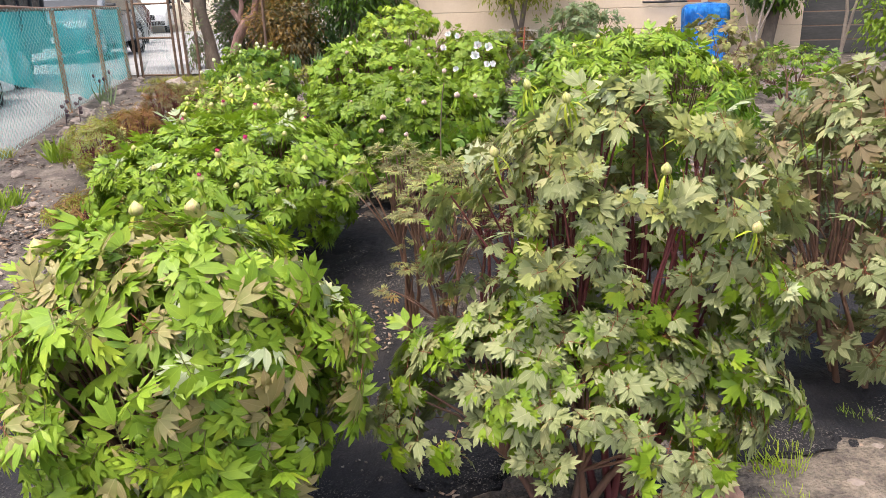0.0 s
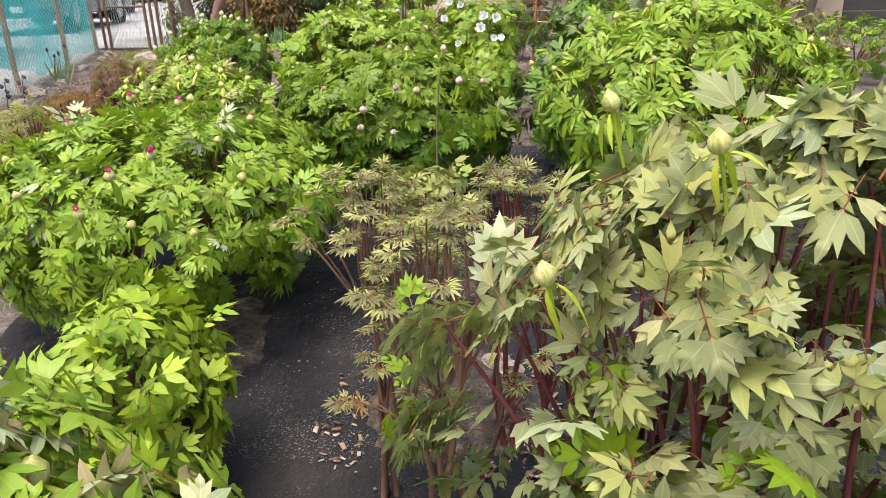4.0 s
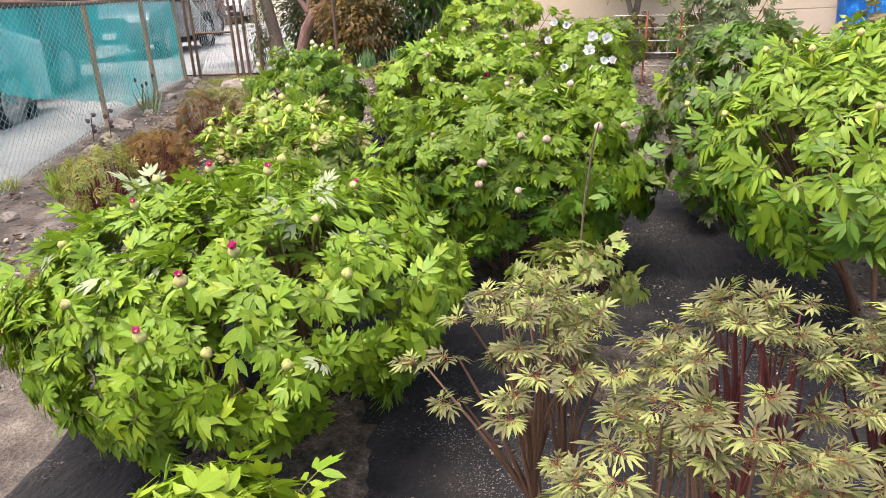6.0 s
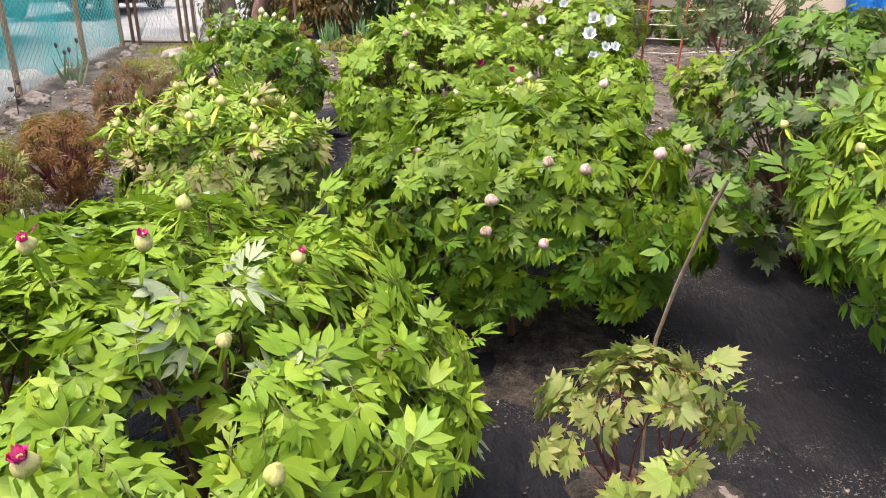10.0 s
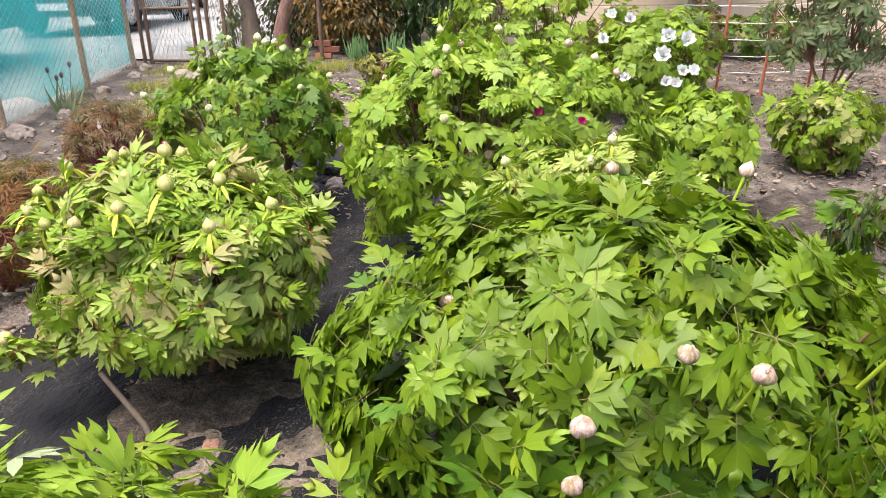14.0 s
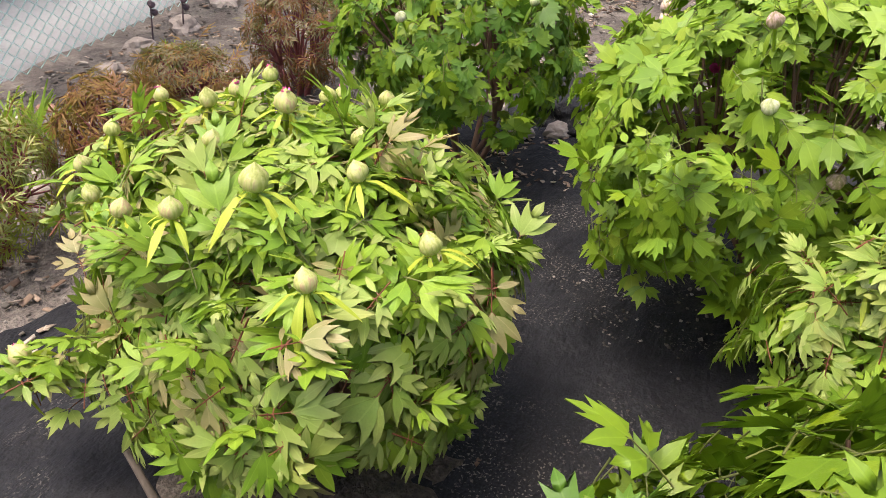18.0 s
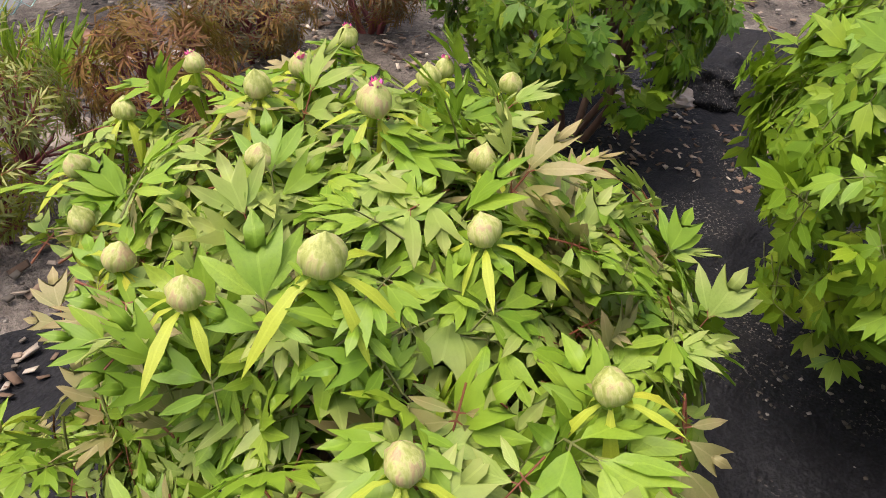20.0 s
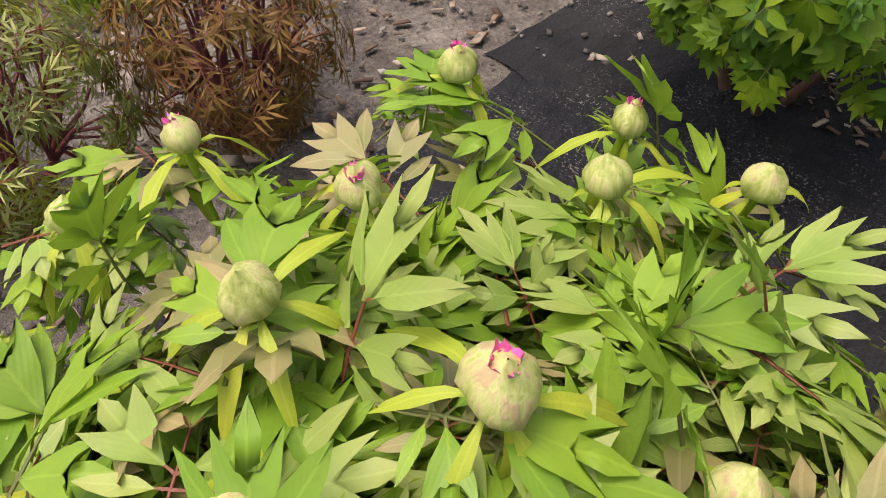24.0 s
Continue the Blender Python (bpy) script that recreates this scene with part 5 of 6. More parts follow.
tree("bare_shrub", "thin grey leafless stems before the cedar", 3.95, 11.9, [([(0, 0, -0.05), (0.05, 0, 0.6), (0.2, 0, 1.6)], [0.025, 0.02, 0.01]), ([(0, 0, 0.2), (-0.2, 0, 0.9), (-0.3, 0.1, 1.7)], [0.02, 0.015, 0.006]), ([(0.02, 0, 0.4), (0.3, 0, 1.1), (0.35, 0, 1.8)], [0.018, 0.012, 0.006])],
     [((0, 0, 1.3), (0.3, 0.2, 0.4), 12)], "single", ["olive"], 0.06, STONE, 10, "shrub")
tree("hedge_shrub", "leafy green shrub by the board fence", 6.0, 12.2, [([(0, 0, -0.05), (0.0, 0, 0.6)], [0.04, 0.03])], [((0, 0, 0.8), (0.5, 0.4, 0.75), 1500)], "single", ["green"], 0.09, WOOD, 11, "shrub")
tree("bare_shrub", "grey bare stems against the dark boards", 5.45, 12.6, [([(0, 0, -0.05), (0.02, 0, 0.7), (-0.1, 0, 1.6)], [0.03, 0.025, 0.012]), ([(0, 0, 0.1), (0.15, 0, 0.9), (0.2, 0, 1.7)], [0.025, 0.02, 0.01])], [((0, 0, 1.5), (0.25, 0.2, 0.4), 10)], "single", ["olive"], 0.06, STONE, 12, "shrub")


# ---- vehicles ----
GLASS = surface("car_glass", [(0.3, (0.01, 0.013, 0.015)), (0.7, (0.025, 0.03, 0.034))], 2, 0.08, depth=0.0005, strength=0.05)
TYRE = surface("tyre_rubber", [(0.3, (0.012, 0.012, 0.012)), (0.7, (0.03, 0.03, 0.03))], 20, 0.85)
RIM = surface("wheel_rim", [(0.3, (0.35, 0.36, 0.37)), (0.7, (0.5, 0.5, 0.51))], 9, 0.3, 0.8)
LAMP = surface("headlamp", [(0.3, (0.6, 0.62, 0.64)), (0.7, (0.75, 0.76, 0.78))], 9, 0.15)
TRIM = surface("black_trim", [(0.3, (0.015, 0.015, 0.016)), (0.7, (0.035, 0.035, 0.036))], 9, 0.5)


def paint(name, c):
    return surface(name, [(0.3, tuple(v * 0.9 for v in c)), (0.7, c)], 1.5, 0.25, 0.1, depth=0.0005, strength=0.05)


def loft(profile, half, inner, belt):
    """A body shell from a side outline: full width below the belt line, drawn in above it."""
    bm = bmesh.new()
    rows = []
    for s in (-1, 1):
        rows.append([bm.verts.new((x, s * (half if z <= belt else half - (half - inner) * min(1, (z - belt) / 0.5)), z)) for x, z in profile])
    bm.faces.new(rows[0])
    bm.faces.new(list(reversed(rows[1])))
    n = len(profile)
    for i in range(n):
        q = (i + 1) % n
        bm.faces.new((rows[0][q], rows[0][i], rows[1][i], rows[1][q]))
    bmesh.ops.recalc_face_normals(bm, faces=bm.faces)
    bmesh.ops.bevel(bm, geom=[e for e in bm.edges], offset=0.045, segments=3, affect="EDGES", profile=0.6)
    for f in bm.faces:
        f.smooth = True
    return bm


wheel_tyre = tubes_mesh("tyre", [([(0, -0.11, 0), (0, -0.1, 0), (0, 0.1, 0), (0, 0.11, 0)], [0.27, 0.34, 0.34, 0.27])], TYRE, 28)
wheel_rim = tubes_mesh("rim", [([(0, -0.112, 0), (0, -0.1, 0), (0, -0.08, 0)], [0.02, 0.22, 0.24]), ([(0, 0.112, 0), (0, 0.1, 0), (0, 0.08, 0)], [0.02, 0.22, 0.24])], RIM, 20)


def car(name, label, x, y, yaw, length, height, mat, nose=1.0, van=False, z0=None):
    """A parked vehicle, its nose towards local +x."""
    root = thing(name, (x, y, z0 if z0 is not None else 0.05 * min(y, 12) + 0.02), label, "vehicle", "parked vehicles")
    root.rotation_euler = (0, 0, radians(yaw))
    h, l, w = height, length / 2, 0.92
    if van:
        prof = [(-l, 0.3), (l, 0.3), (l, 0.95), (l - 0.75, 1.12), (l - 1.45, h - 0.08), (l - 1.7, h), (-l + 0.05, h)]
        belt, glass = 1.15, [(l - 1.85, 1.2), (l - 0.95, 1.2), (l - 1.55, h - 0.17), (l - 1.85, h - 0.17)]
    else:
        prof = [(-l, 0.3), (l, 0.3), (l, 0.72), (l - 0.15, 0.86), (l - 1.05 * nose, 0.98), (l - 1.75 * nose, h - 0.04), (l - 2.0 * nose, h), (-l + 0.7, h - 0.03), (-l + 0.15, 1.0), (-l, 0.9)]
        belt, glass = 1.0, [(l - 1.3 * nose, 1.02), (l - 1.85 * nose, h - 0.1), (-l + 0.72, h - 0.11), (-l + 0.42, 1.02)]
    part("body", loft(prof, w, w - 0.16, belt), mat, root)
    for s in (-1, 1):
        verts = []
        for gx, gz in glass:
            yy = w - 0.16 * min(1, max(0, gz - belt) / 0.5)
            verts.append((gx, s * (yy + 0.004), gz))
        bm = bmesh.new()
        vs = [bm.verts.new(v) for v in verts]
        f = bm.faces.new(vs)
        ext = bmesh.ops.extrude_face_region(bm, geom=[f])
        bmesh.ops.translate(bm, vec=(0, -s * 0.03, 0), verts=[v for v in ext["geom"] if isinstance(v, bmesh.types.BMVert)])
        bmesh.ops.recalc_face_normals(bm, faces=bm.faces)
        part("side_window", bm, GLASS, root, "dark side glass")
        part("door_handle", box_bm((0.16, 0.03, 0.03), (-0.25, s * (w + 0.015), 0.92), 0.01), TRIM, root)
        part("headlight", box_bm((0.12, 0.34, 0.15), (l - 0.06, s * 0.66, 0.74), 0.03), LAMP, root)
        part("tail_light", box_bm((0.08, 0.16, 0.3), (-l + 0.03, s * 0.8, 0.9), 0.02), paint("tail_red", (0.35, 0.02, 0.02)), root)
        part("mirror", box_bm((0.14, 0.2, 0.14), (l - (1.5 if van else 1.45), s * (w + 0.08), 1.1), 0.04), TRIM, root)
        for wx in (l - 0.82, -l + 0.85):
            wh = part("wheel", wheel_tyre, None, root)
            wh.matrix_basis = pose(wx, s * (w - 0.1), 0.34)
            part("rim", wheel_rim, None, wh)
            arch = part("wheel_arch", tubes_mesh("wheel_arch", [([(0, -0.02, 0), (0, 0.02, 0)], [0.41, 0.41])], TRIM, 28), None, root)
            arch.matrix_basis = pose(wx, s * (w - 0.01), 0.36)
    wx0, wz0, wx1, wz1 = (l - 0.78, 1.15, l - 1.42, h - 0.12) if van else (l - 1.12 * nose, 1.02, l - 1.72 * nose, h - 0.08)
    bm = bmesh.new()
    off = Vector((wz1 - wz0, 0, wx0 - wx1)).normalized() * 0.012
    vs = [bm.verts.new(Vector(v) + off) for v in ((wx0, -w + 0.12, wz0), (wx0, w - 0.12, wz0), (wx1, w - 0.24, wz1), (wx1, -w + 0.24, wz1))]
    f = bm.faces.new(vs)
    ext = bmesh.ops.extrude_face_region(bm, geom=[f])
    bmesh.ops.translate(bm, vec=-off * 3, verts=[v for v in ext["geom"] if isinstance(v, bmesh.types.BMVert)])
    bmesh.ops.recalc_face_normals(bm, faces=bm.faces)
    part("windscreen", bm, GLASS, root, "dark windscreen glass")
    part("grille", box_bm((0.06, 0.9, 0.22), (l - 0.01, 0, 0.68), 0.02), TRIM, root)
    part("bumper", box_bm((0.14, 1.7, 0.18), (l - 0.02, 0, 0.42), 0.04), TRIM, root)
    part("number_plate", box_bm((0.02, 0.5, 0.11), (l + 0.06, 0, 0.46), 0.004), PLASTIC, root, "blank pale plate")
    return root


WHITEPAINT, SILVER, DARKPAINT, GREYPAINT = paint("white_paint", (0.72, 0.73, 0.74)), paint("silver_paint", (0.13, 0.145, 0.16)), paint("dark_paint", (0.03, 0.032, 0.036)), paint("grey_paint", (0.25, 0.26, 0.27))
AWAY = 102.0
def beside(y, off):
    return fence_x(y) - off


car("van", "white panel van parked beyond the fence", beside(6.9, 2.2), 6.9, AWAY, 5.0, 2.0, WHITEPAINT, van=True)
trailer = thing("box_trailer", (beside(10.6, 2.3), 10.6, 0.05 * 10.6 + 0.02), "black box trailer parked behind the fence", "trailer", "parked vehicles")
trailer.rotation_euler = (0, 0, radians(AWAY))
part("box_body", box_bm((2.3, 1.75, 1.2), (0, 0, 1.15), 0.03), DARKPAINT, trailer)
part("chassis", box_bm((3.2, 0.9, 0.12), (0.3, 0, 0.5), 0.02), TRIM, trailer)
for k in range(6):
    part("box_rib", box_bm((0.05, 1.81, 1.16), (-1.1 + 0.44 * k, 0, 1.15), 0.01, 1), TRIM, trailer)
for sgn in (-1, 1):
    part("top_edge", box_bm((2.34, 0.05, 0.06), (0, sgn * 0.88, 1.73), 0.01, 1), BOXGREY, trailer)
    wh = part("wheel", wheel_tyre, None, trailer)
    wh.matrix_basis = pose(-0.1, sgn * 0.82, 0.34)
    part("rim", wheel_rim, None, wh)
car("suv", "silver estate car parked behind the netting", -9.7, 17.0, AWAY + 180, 4.4, 1.5, SILVER, z0=0.64)
car("hatchback", "small dark red hatchback beyond the gate", -12.3, 22.5, AWAY + 180, 3.9, 1.5, paint("maroon_paint", (0.12, 0.03, 0.025)), z0=0.64)
car("suv", "grey estate car parked in the yard", -16.9, 31.5, AWAY + 190, 4.5, 1.7, GREYPAINT, z0=0.64)
car("suv", "white car parked in the yard", -17.2, 35.5, AWAY + 185, 4.5, 1.7, WHITEPAINT, z0=0.64)
car("suv", "dark car parked in the yard", -12.9, 35.5, AWAY + 185, 4.3, 1.6, DARKPAINT, z0=0.64)

# ---- far buildings ----
CREAM = surface("cream_render", [(0.3, (0.6, 0.54, 0.42)), (0.5, (0.7, 0.63, 0.5)), (0.7, (0.75, 0.69, 0.57))], 0.4, 0.9, fine=20, depth=0.004)
ROOF = surface("grey_roof", [(0.3, (0.2, 0.19, 0.19)), (0.7, (0.34, 0.33, 0.32))], 1.0, 0.9, fine=20)


def building(x, y, w, d, h, label, cols, rows_, seed):
    root = thing("building", (x, y, 0.6), label, "building", "houses beyond the yard")
    part("wall", box_bm((w, d, h), (0, 0, h / 2), 0.02), CREAM, root)
    part("roof", box_bm((w + 0.6, d + 0.6, 0.25), (0, 0, h + 0.12), 0.03), ROOF, root)
    for i in range(cols):
        for j in range(rows_):
            wx, wz = -w / 2 + (i + 0.5) * w / cols, 1.6 + 2.8 * j
            win = part("window", box_bm((1.1, 0.1, 1.3), (wx, -d / 2 - 0.02, wz), 0.02), PLASTIC, root)
            part("pane", box_bm((0.92, 0.04, 1.1), (wx, -d / 2 - 0.07, wz), 0.01, 1), GLASS, win, "dark window pane")
    return root


building(-22, 44, 13, 8, 9, "cream two-storey house beyond the yard", 4, 3, 1)
building(-9, 47, 11, 8, 7, "cream house with dark windows", 4, 2, 2)
building(-33, 30, 8, 9, 7, "cream house across the street", 3, 2, 3)
rail = thing("railing", (-17, 36, 0.62), "dark metal railing on a wall across the yard", "railing")
part("base_wall", box_bm((9, 0.3, 1.3), (0, 0, 0.65), 0.02), CREAM, rail)
part("top_rail", box_bm((9, 0.06, 0.06), (0, 0, 2.4), 0.01), TRIM, rail)
for k in range(31):
    part("bar", box_bm((0.04, 0.04, 1.1), (-4.5 + 0.3 * k, 0, 1.85), 0.006, 1), TRIM, rail)


# ---- stones, litter and small plants ----
def rock(x, y, size, seed, label, flat=0.65, mat=STONE, name="rock", category="stone"):
    bm = bmesh.new()
    bmesh.ops.create_icosphere(bm, subdivisions=3, radius=0.82)
    for v in bm.verts:
        p = v.co * 1.3 + Vector((seed, 0, 0))
        v.co *= 1 + 0.4 * noise.noise(p) + 0.22 * noise.noise(p * 2.3) - 0.12 * abs(noise.noise(p * 4))
        v.co.x, v.co.y, v.co.z = v.co.x * size, v.co.y * size * 0.75, max(-0.35, v.co.z) * size * flat
    for f in bm.faces:
        f.smooth = False
    me = bpy.data.meshes.new(name)
    bm.to_mesh(me)
    bm.free()
    me.materials.append(mat)
    ob = new(name, me)
    ob.matrix_basis = pose(x, y, ground_z(x, y) + 0.12 * size, 0, 0, seed * 77)
    return tagged(ob, label, category, "loose stones")


BRICKISH = surface("old_brick_stone", [(0.3, (0.24, 0.12, 0.08)), (0.6, (0.4, 0.24, 0.17)), (0.8, (0.5, 0.38, 0.3))], 8, 0.9)
for k, (x, y, s) in enumerate(((-4.7, 8.6, 0.14), (-4.42, 8.0, 0.15), (-4.3, 7.55, 0.12), (-4.1, 7.2, 0.09), (-4.85, 9.3, 0.1), (-5.1, 10.2, 0.1), (-5.3, 11.0, 0.1), (-4.6, 10.9, 0.17), (-4.2, 8.9, 0.08), (-5.45, 11.45, 0.1),
                               (-3.2, 6.2, 0.12), (-3.6, 6.6, 0.09), (-2.2, 7.85, 0.13), (-1.95, 7.65, 0.1), (-1.8, 7.75, 0.09), (0.41, 4.42, 0.05), (0.08, 4.16, 0.06), (-0.45, 4.95, 0.08), (0.22, 5.35, 0.07), (0.5, 3.5, 0.1), (1.45, 2.75, 0.11),
                               (2.0, 2.2, 0.06), (1.75, 2.1, 0.05), (1.9, 2.3, 0.045), (-3.75, 5.9, 0.08), (-3.4, 5.2, 0.07), (-3.0, 5.0, 0.06))):
    rock(x, y, s, 1.7 * k, "pale weathered limestone rock on bare soil" if s > 0.08 else "small pale stone on the soil")
rock(1.32, 2.02, 0.1, 5.5, "rounded reddish brick lump beside a peony", mat=BRICKISH)
rock(-1.35, 5.42, 0.05, 6.5, "broken piece of red brick", mat=BRICKISH)
rock(-3.9, 6.7, 0.06, 7.5, "broken piece of red brick", mat=BRICKISH)


def scatter(name, label, count, spots, sizes, mat, seed, flat, long=1.0, category="litter"):
    """Loose bits over the soil and fabric, one object of stuff. spots: x0, x1, y0, y1."""
    rng = random.Random(seed)
    V, F = [], []
    cube = [(-1, -1, -1), (1, -1, -1), (1, 1, -1), (-1, 1, -1), (-1, -1, 1), (1, -1, 1), (1, 1, 1), (-1, 1, 1)]
    quads = [(0, 3, 2, 1), (4, 5, 6, 7), (0, 1, 5, 4), (1, 2, 6, 5), (2, 3, 7, 6), (3, 0, 4, 7)]
    areas = [(b - a) * (d - c) for a, b, c, d in spots]
    for i in range(count):
        x0, x1, y0, y1 = rng.choices(spots, areas)[0]
        x, y = rng.uniform(x0, x1), rng.uniform(y0, y1)
        if noise.noise((x * 2.1, y * 2.1, seed)) < -0.12 or x < fence_x(y) + 0.05:
            continue
        s = rng.uniform(*sizes) * rng.uniform(0.6, 1.2)
        turn = Matrix.Rotation(rng.uniform(0, 6.3), 3, "Z") @ Matrix.Rotation(rng.uniform(-0.4, 0.4), 3, "X") @ Matrix.Rotation(rng.uniform(-0.4, 0.4), 3, "Y")
        n0 = len(V)
        z = ground_z(x, y) + s * flat * 0.4 + 0.016
        for c in cube:
            q = Vector((c[0] * s * long, c[1] * s, c[2] * s * flat)) * rng.uniform(0.7, 1.15)
            V.append(tuple(turn @ q + Vector((x, y, z))))
        F += [tuple(n0 + k for k in f) for f in quads]
    return tagged(new(name, mesh_of(name, V, F, mat, smooth=False)), label, category, kind="stuff")


def litter_material(name, stops):
    m, t, bsdf, node, link = material(name)
    geo = node("ShaderNodeNewGeometry")
    n = noise_tex(node, link, 60, 3, 0.6)
    link(ramp(node, link, math_node(node, link, "ADD", math_node(node, link, "MULTIPLY", geo.outputs["Random Per Island"], 0.8), math_node(node, link, "MULTIPLY", n, 0.2)), stops), bsdf.inputs["Base Color"])
    bsdf.inputs["Roughness"].default_value = 0.95
    return m


CHIPS = litter_material("bark_chips", [(0.1, (0.05, 0.03, 0.02)), (0.4, (0.16, 0.1, 0.065)), (0.7, (0.3, 0.22, 0.16)), (0.95, (0.5, 0.44, 0.36))])
GRIT = litter_material("grit", [(0.1, (0.04, 0.033, 0.027)), (0.6, (0.13, 0.11, 0.09)), (0.85, (0.28, 0.25, 0.22)), (0.97, (0.55, 0.52, 0.47))])
FENCEBED = (-4.8, -2.3, 4.2, 11.5)
RIGHT = (1.2, 3.2, 0.8, 2.6)
scatter("bark_litter", "scattered bark chips and dry leaf bits on soil", 8000, [FENCEBED, (-2.6, -0.9, 8.3, 11.8), (0.3, 2.2, 6.6, 12.2), (1.7, 2.8, 5.2, 7.2), (-3.2, -2.2, 3.0, 5.0)], (0.004, 0.013), CHIPS, 1, 0.25, 2.2)
scatter("gravel", "scattered grit and pebbles on the soil", 9000, [FENCEBED, (-2.6, -0.9, 8.3, 11.8), RIGHT, (0.3, 2.2, 6.6, 12.2), (1.2, 3.0, 4.2, 8.0), (-3.2, -1.9, 2.5, 4.5)], (0.002, 0.009), GRIT, 2, 0.6, 1.3)
scatter("gravel", "pale grit dusted over black fabric", 6500, [(-1.5, 1.3, 2.0, 7.6), (0.45, 1.25, 3.9, 5.2), (0.45, 1.25, 3.9, 5.2), (0.5, 1.25, 4.6, 5.9), (-1.35, -1.0, 6.2, 7.0), (-1.3, -0.9, 6.0, 7.4), (-1.3, -0.9, 6.6, 7.4), (0.5, 1.25, 4.6, 5.9)], (0.0012, 0.0042), GRIT, 3, 0.6, 1.3)
scatter("bark_litter", "dry bits on the fabric and round plant feet", 3600, [(-0.1, 0.7, 2.9, 3.8), (-0.55, 0.3, 4.7, 5.5), (-1.8, -1.1, 5.2, 5.9), (0.4, 1.6, 1.2, 2.4), (1.2, 2.4, 1.7, 2.5), (-2.0, -1.4, 7.2, 7.7)], (0.003, 0.007), CHIPS, 4, 0.3, 2.6)


def tuft(name, label, x, y, r, h, count, mat, seed, category="weed", layout="grass", lean=0.5):
    rng = random.Random(seed)
    root = thing(name, (x, y, ground_z(x, y)), label, category)
    leaves = []
    for i in range(count):
        a, d = rng.uniform(0, 6.3), r * math.sqrt(rng.random())
        p = Vector((d * math.cos(a), d * math.sin(a), 0))
        way = UP + Vector((rng.uniform(-1, 1), rng.uniform(-1, 1), 0)) * lean + p * (0.6 / max(r, 0.01)) * lean
        leaves.append((layout, rng.randrange(6), 0.22, aim(p, way, p + Vector((0.1, -0.3, 0.2)), h * rng.uniform(0.6, 1.2))))
    ob = joined_leaves("leaves", leaves, mat, root)
    del ob["kind"]
    return root


for k, (x, y, r, h, n, mat) in enumerate(((1.52, 2.2, 0.1, 0.06, 160, "lime"), (1.5, 1.98, 0.07, 0.05, 70, "lime"), (1.9, 2.5, 0.06, 0.05, 50, "green"), (-3.25, 5.0, 0.13, 0.14, 120, "green"), (-3.1, 4.5, 0.16, 0.14, 140, "green"),
                                         (-3.6, 6.35, 0.12, 0.2, 90, "green"), (-3.9, 7.5, 0.08, 0.12, 50, "green"), (-4.3, 6.5, 0.1, 0.1, 60, "moss"))):
    tuft("weed", "low green weed tuft on bare soil", x, y, r, h, n, mat, k)
for k, (x, y) in enumerate(((-4.9, 11.3), (-4.4, 11.4), (-4.0, 10.9), (-3.6, 11.3), (-4.6, 10.5), (-3.2, 11.6))):
    tuft("grass", "short moss-green grass patch near the gate", x, y, 0.38, 0.07, 420, "moss", 30 + k, "grass")
for k, (x, y) in enumerate(((-3.1, 12.0), (-2.7, 12.1), (-2.3, 11.9), (-1.9, 12.1))):
    tuft("iris", "upright clump of blue-green iris leaves", x, y, 0.12, 0.24, 36, "blue", 50 + k, "plant", lean=0.25)
onion = tuft("flowering_onion", "flowering onion with dark buds beside the fence", -4.85, 9.35, 0.1, 0.27, 16, "grey", 61, "plant", lean=0.55)
DARKBUD = surface("dark_seedhead", [(0.3, (0.03, 0.02, 0.025)), (0.7, (0.1, 0.06, 0.07))], 30, 0.8)
for k in range(4):
    xx, yy = -0.12 + 0.07 * k, 0.05 * math.sin(3 * k)
    hh = 0.36 + 0.07 * math.sin(5 * k)
    st = part("flower_stalk", tubes_mesh("flower_stalk", [([(xx * 0.3, yy, 0), (xx, yy, hh)], [0.004, 0.003])], L["grey"], 5), None, onion)
    bm = bmesh.new()
    bmesh.ops.create_icosphere(bm, subdivisions=2, radius=0.016)
    bmesh.ops.scale(bm, vec=(1, 1, 1.6), verts=bm.verts)
    bmesh.ops.translate(bm, vec=(xx, yy, hh + 0.02), verts=bm.verts)
    part("seed_head", bm, DARKBUD, st, "dark closed flower head")
for k, (x, y) in enumerate(((-4.42, 7.75), (-4.38, 7.95))):
    dry = thing("dry_seedhead", (x, y, ground_z(x, y)), "dark dry seedhead on a thin stalk by the fence", "plant", "dry seedheads")
    part("stalk", tubes_mesh("stalk", [([(0, 0, 0), (0.02, 0.01, 0.3)], [0.005, 0.004])], DARKBUD, 5), None, dry)
    for q in range(4):
        bm = bmesh.new()
        bmesh.ops.create_icosphere(bm, subdivisions=2, radius=0.02)
        for v in bm.verts:
            v.co *= 1 + 0.5 * noise.noise(v.co * 60)
        bmesh.ops.translate(bm, vec=(0.02 + 0.025 * math.sin(q * 2.4), 0.02 * math.cos(q * 2), 0.16 + 0.05 * q), verts=bm.verts)
        part("seed_head", bm, DARKBUD, dry)

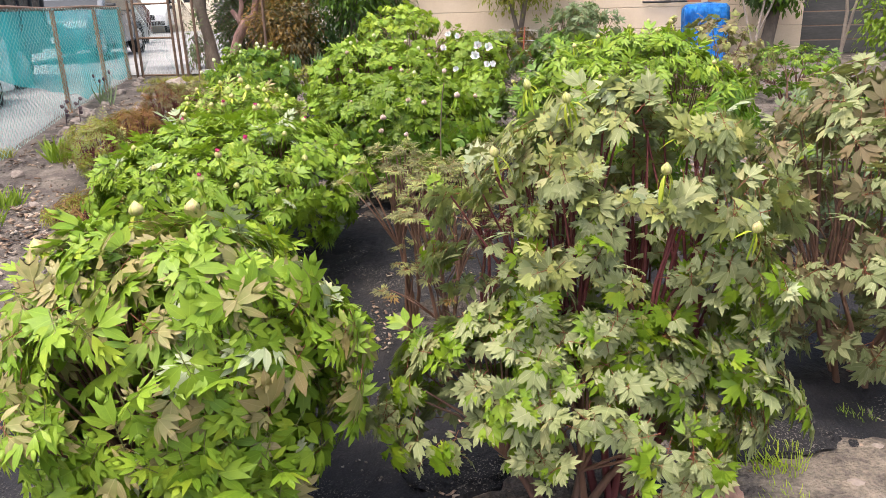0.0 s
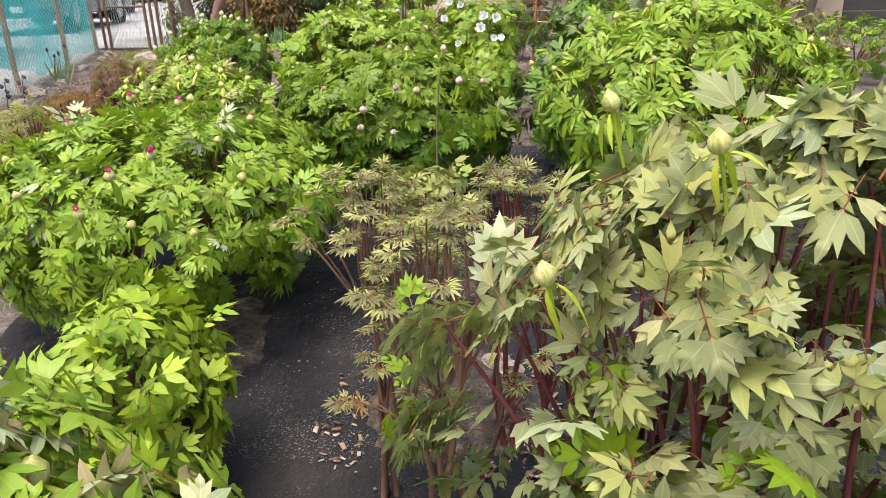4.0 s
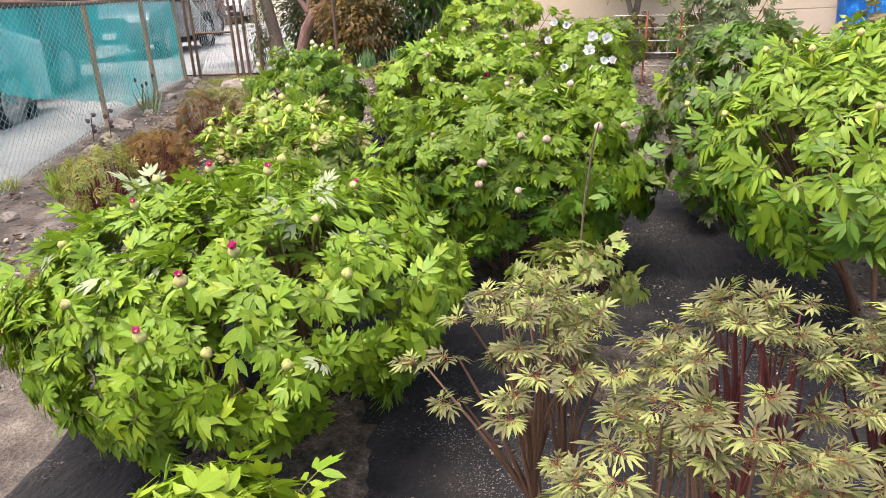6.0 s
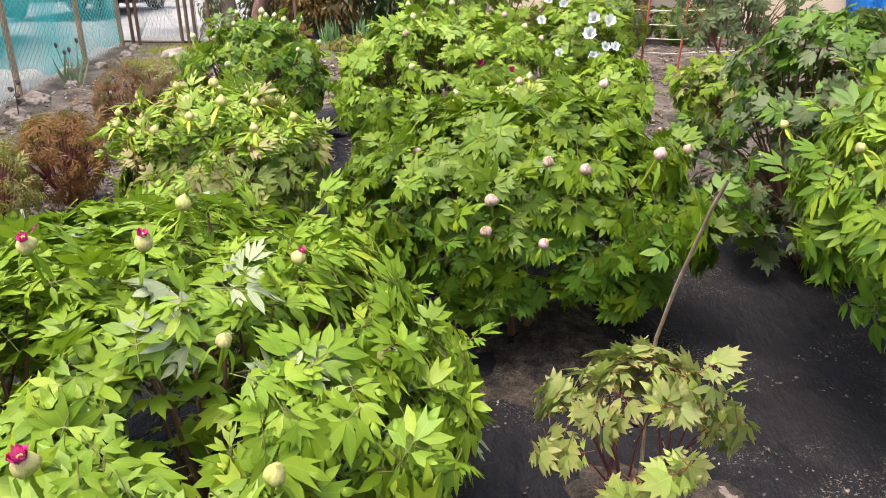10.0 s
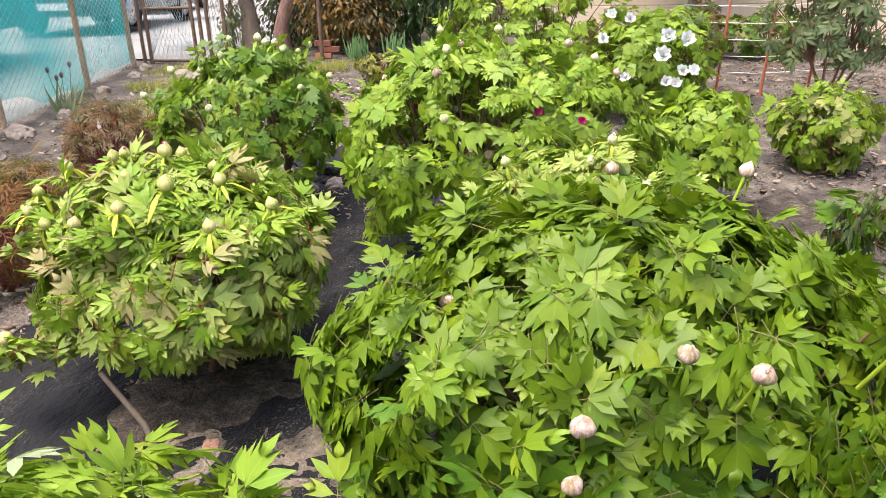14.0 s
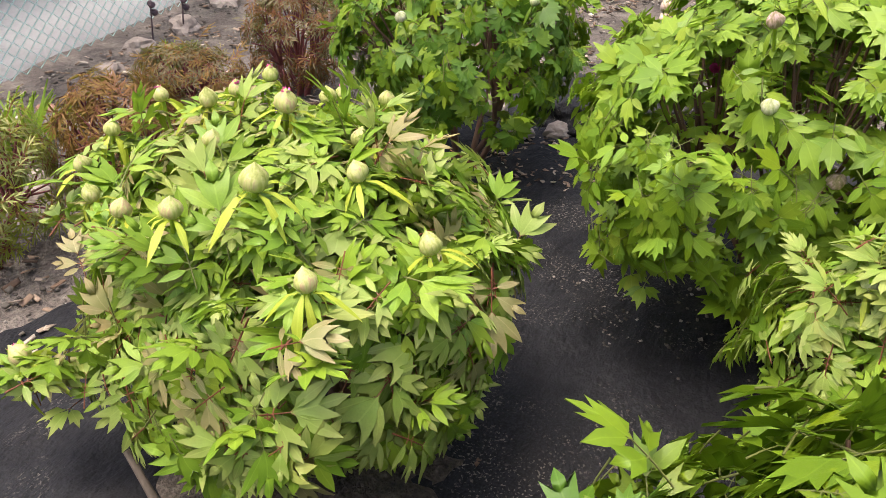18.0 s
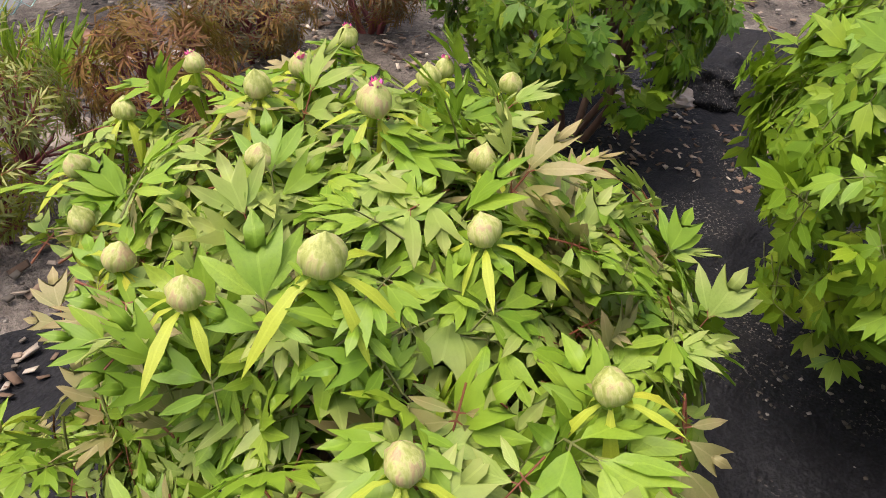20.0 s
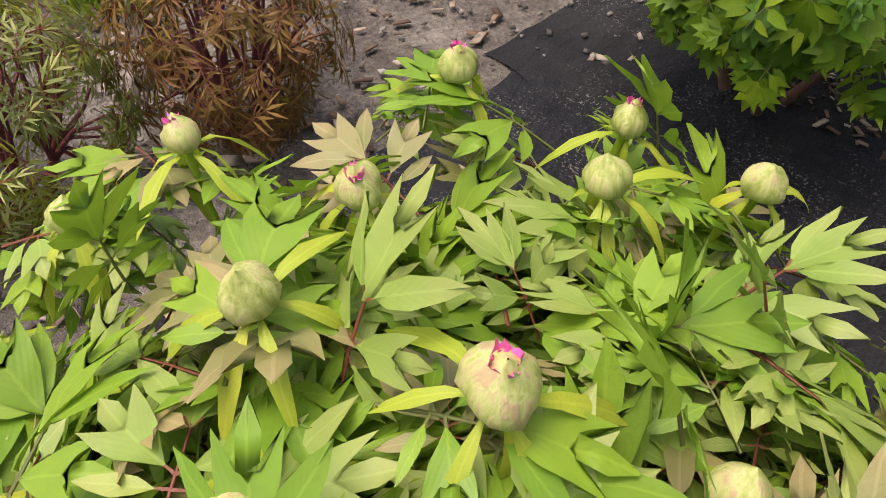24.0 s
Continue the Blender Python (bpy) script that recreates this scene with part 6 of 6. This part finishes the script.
# leaning dry stick, thin stake, broken twig
stick = thing("dry_stick", (0.16, 4.12, ground_z(0.16, 4.12)), "bare brown stick leaning into a peony", "stick")
part("stick", tubes_mesh("stick", [([(0, 0, -0.02), (0.012, 0.1, 0.3), (0.02, 0.13, 0.56), (0.035, 0.03, 0.73), (0.065, -0.09, 0.94), (0.08, -0.12, 1.0)], [0.0055, 0.005, 0.0045, 0.004, 0.0035, 0.003])], CHIP, 6), None, stick)
stake = thing("garden_stake", (-1.95, 4.95, ground_z(-1.95, 4.95)), "thin pale garden stake pushed into the ground", "stake")
part("rod", tubes_mesh("rod", [([(0, 0, -0.1), (-0.03, 0.02, 0.5)], [0.006, 0.005])], PLASTIC, 6), None, stake)
twig = thing("broken_twig", (-1.42, 5.3, ground_z(-1.42, 5.3) + 0.01), "broken grey twig leaning on a peony", "twig")
part("twig", tubes_mesh("twig", [([(0, 0, 0), (-0.08, 0.04, 0.12), (-0.2, 0.05, 0.27)], [0.012, 0.01, 0.007])], WOOD, 6), None, twig)

# string trellis with red stakes beyond the far peonies
trel = thing("string_trellis", (0.75, 10.4, ground_z(0.75, 10.4)), "thin white strings between orange-red stakes", "trellis")
REDSTAKE = surface("orange_stake", [(0.3, (0.35, 0.08, 0.04)), (0.7, (0.5, 0.16, 0.09))], 9, 0.7)
for k, xx in enumerate((-0.2, 0.15, 0.5)):
    part("stake", tubes_mesh("stake", [([(xx, 0, -0.05), (xx + 0.05, 0, 0.75)], [0.012, 0.01])], REDSTAKE, 6), None, trel)
for k in range(5):
    part("string", tubes_mesh("string", [([(-0.5, 0, 0.2 + 0.13 * k), (0.1, 0, 0.18 + 0.13 * k), (0.8, 0.1, 0.21 + 0.13 * k)], [0.003] * 3)], PLASTIC, 4), None, trel)

# crumpled spare fabric
def heap(x, y, r, h, seed):
    bm = bmesh.new()
    bmesh.ops.create_icosphere(bm, subdivisions=5, radius=1)
    for v in bm.verts:
        p = v.co
        f = 1 + 0.35 * noise.noise(p * 1.6 + Vector((seed, 0, 0))) + 0.28 * abs(noise.noise(p * 4 + Vector((seed, 0, 0)))) - 0.1
        v.co = Vector((p.x * r * f, p.y * r * 0.7 * f, max(-0.05, p.z * h * f)))
    for f in bm.faces:
        f.smooth = True
    me = bpy.data.meshes.new("crumpled_fabric")
    bm.to_mesh(me)
    bm.free()
    me.materials.append(FABRIC)
    ob = new("crumpled_fabric", me)
    ob.location = (x, y, ground_z(x, y) + 0.01)
    return tagged(ob, "crumpled heap of black weed fabric", "fabric")


heap(-1.75, 7.95, 0.28, 0.12, 1.0)
heap(-1.45, 8.2, 0.3, 0.16, 4.0)
heap(-1.2, 5.12, 0.12, 0.05, 7.0)
heap(1.55, 2.45, 0.35, 0.04, 9.0)
heap(0.5, 2.15, 0.25, 0.05, 12.0)
# low brick edging by the corner shrubs
edge = thing("brick_edging", (-3.6, 12.2, ground_z(-3.6, 12.2)), "low red brick edging by the shrubs", "edging")
for k in range(1):
    for r in range(3):
        ob = part("brick", brick_me, None, edge)
        ob.matrix_basis = pose(0.21 * k + 0.1 * (r % 2), 0, 0.04 + 0.07 * r)
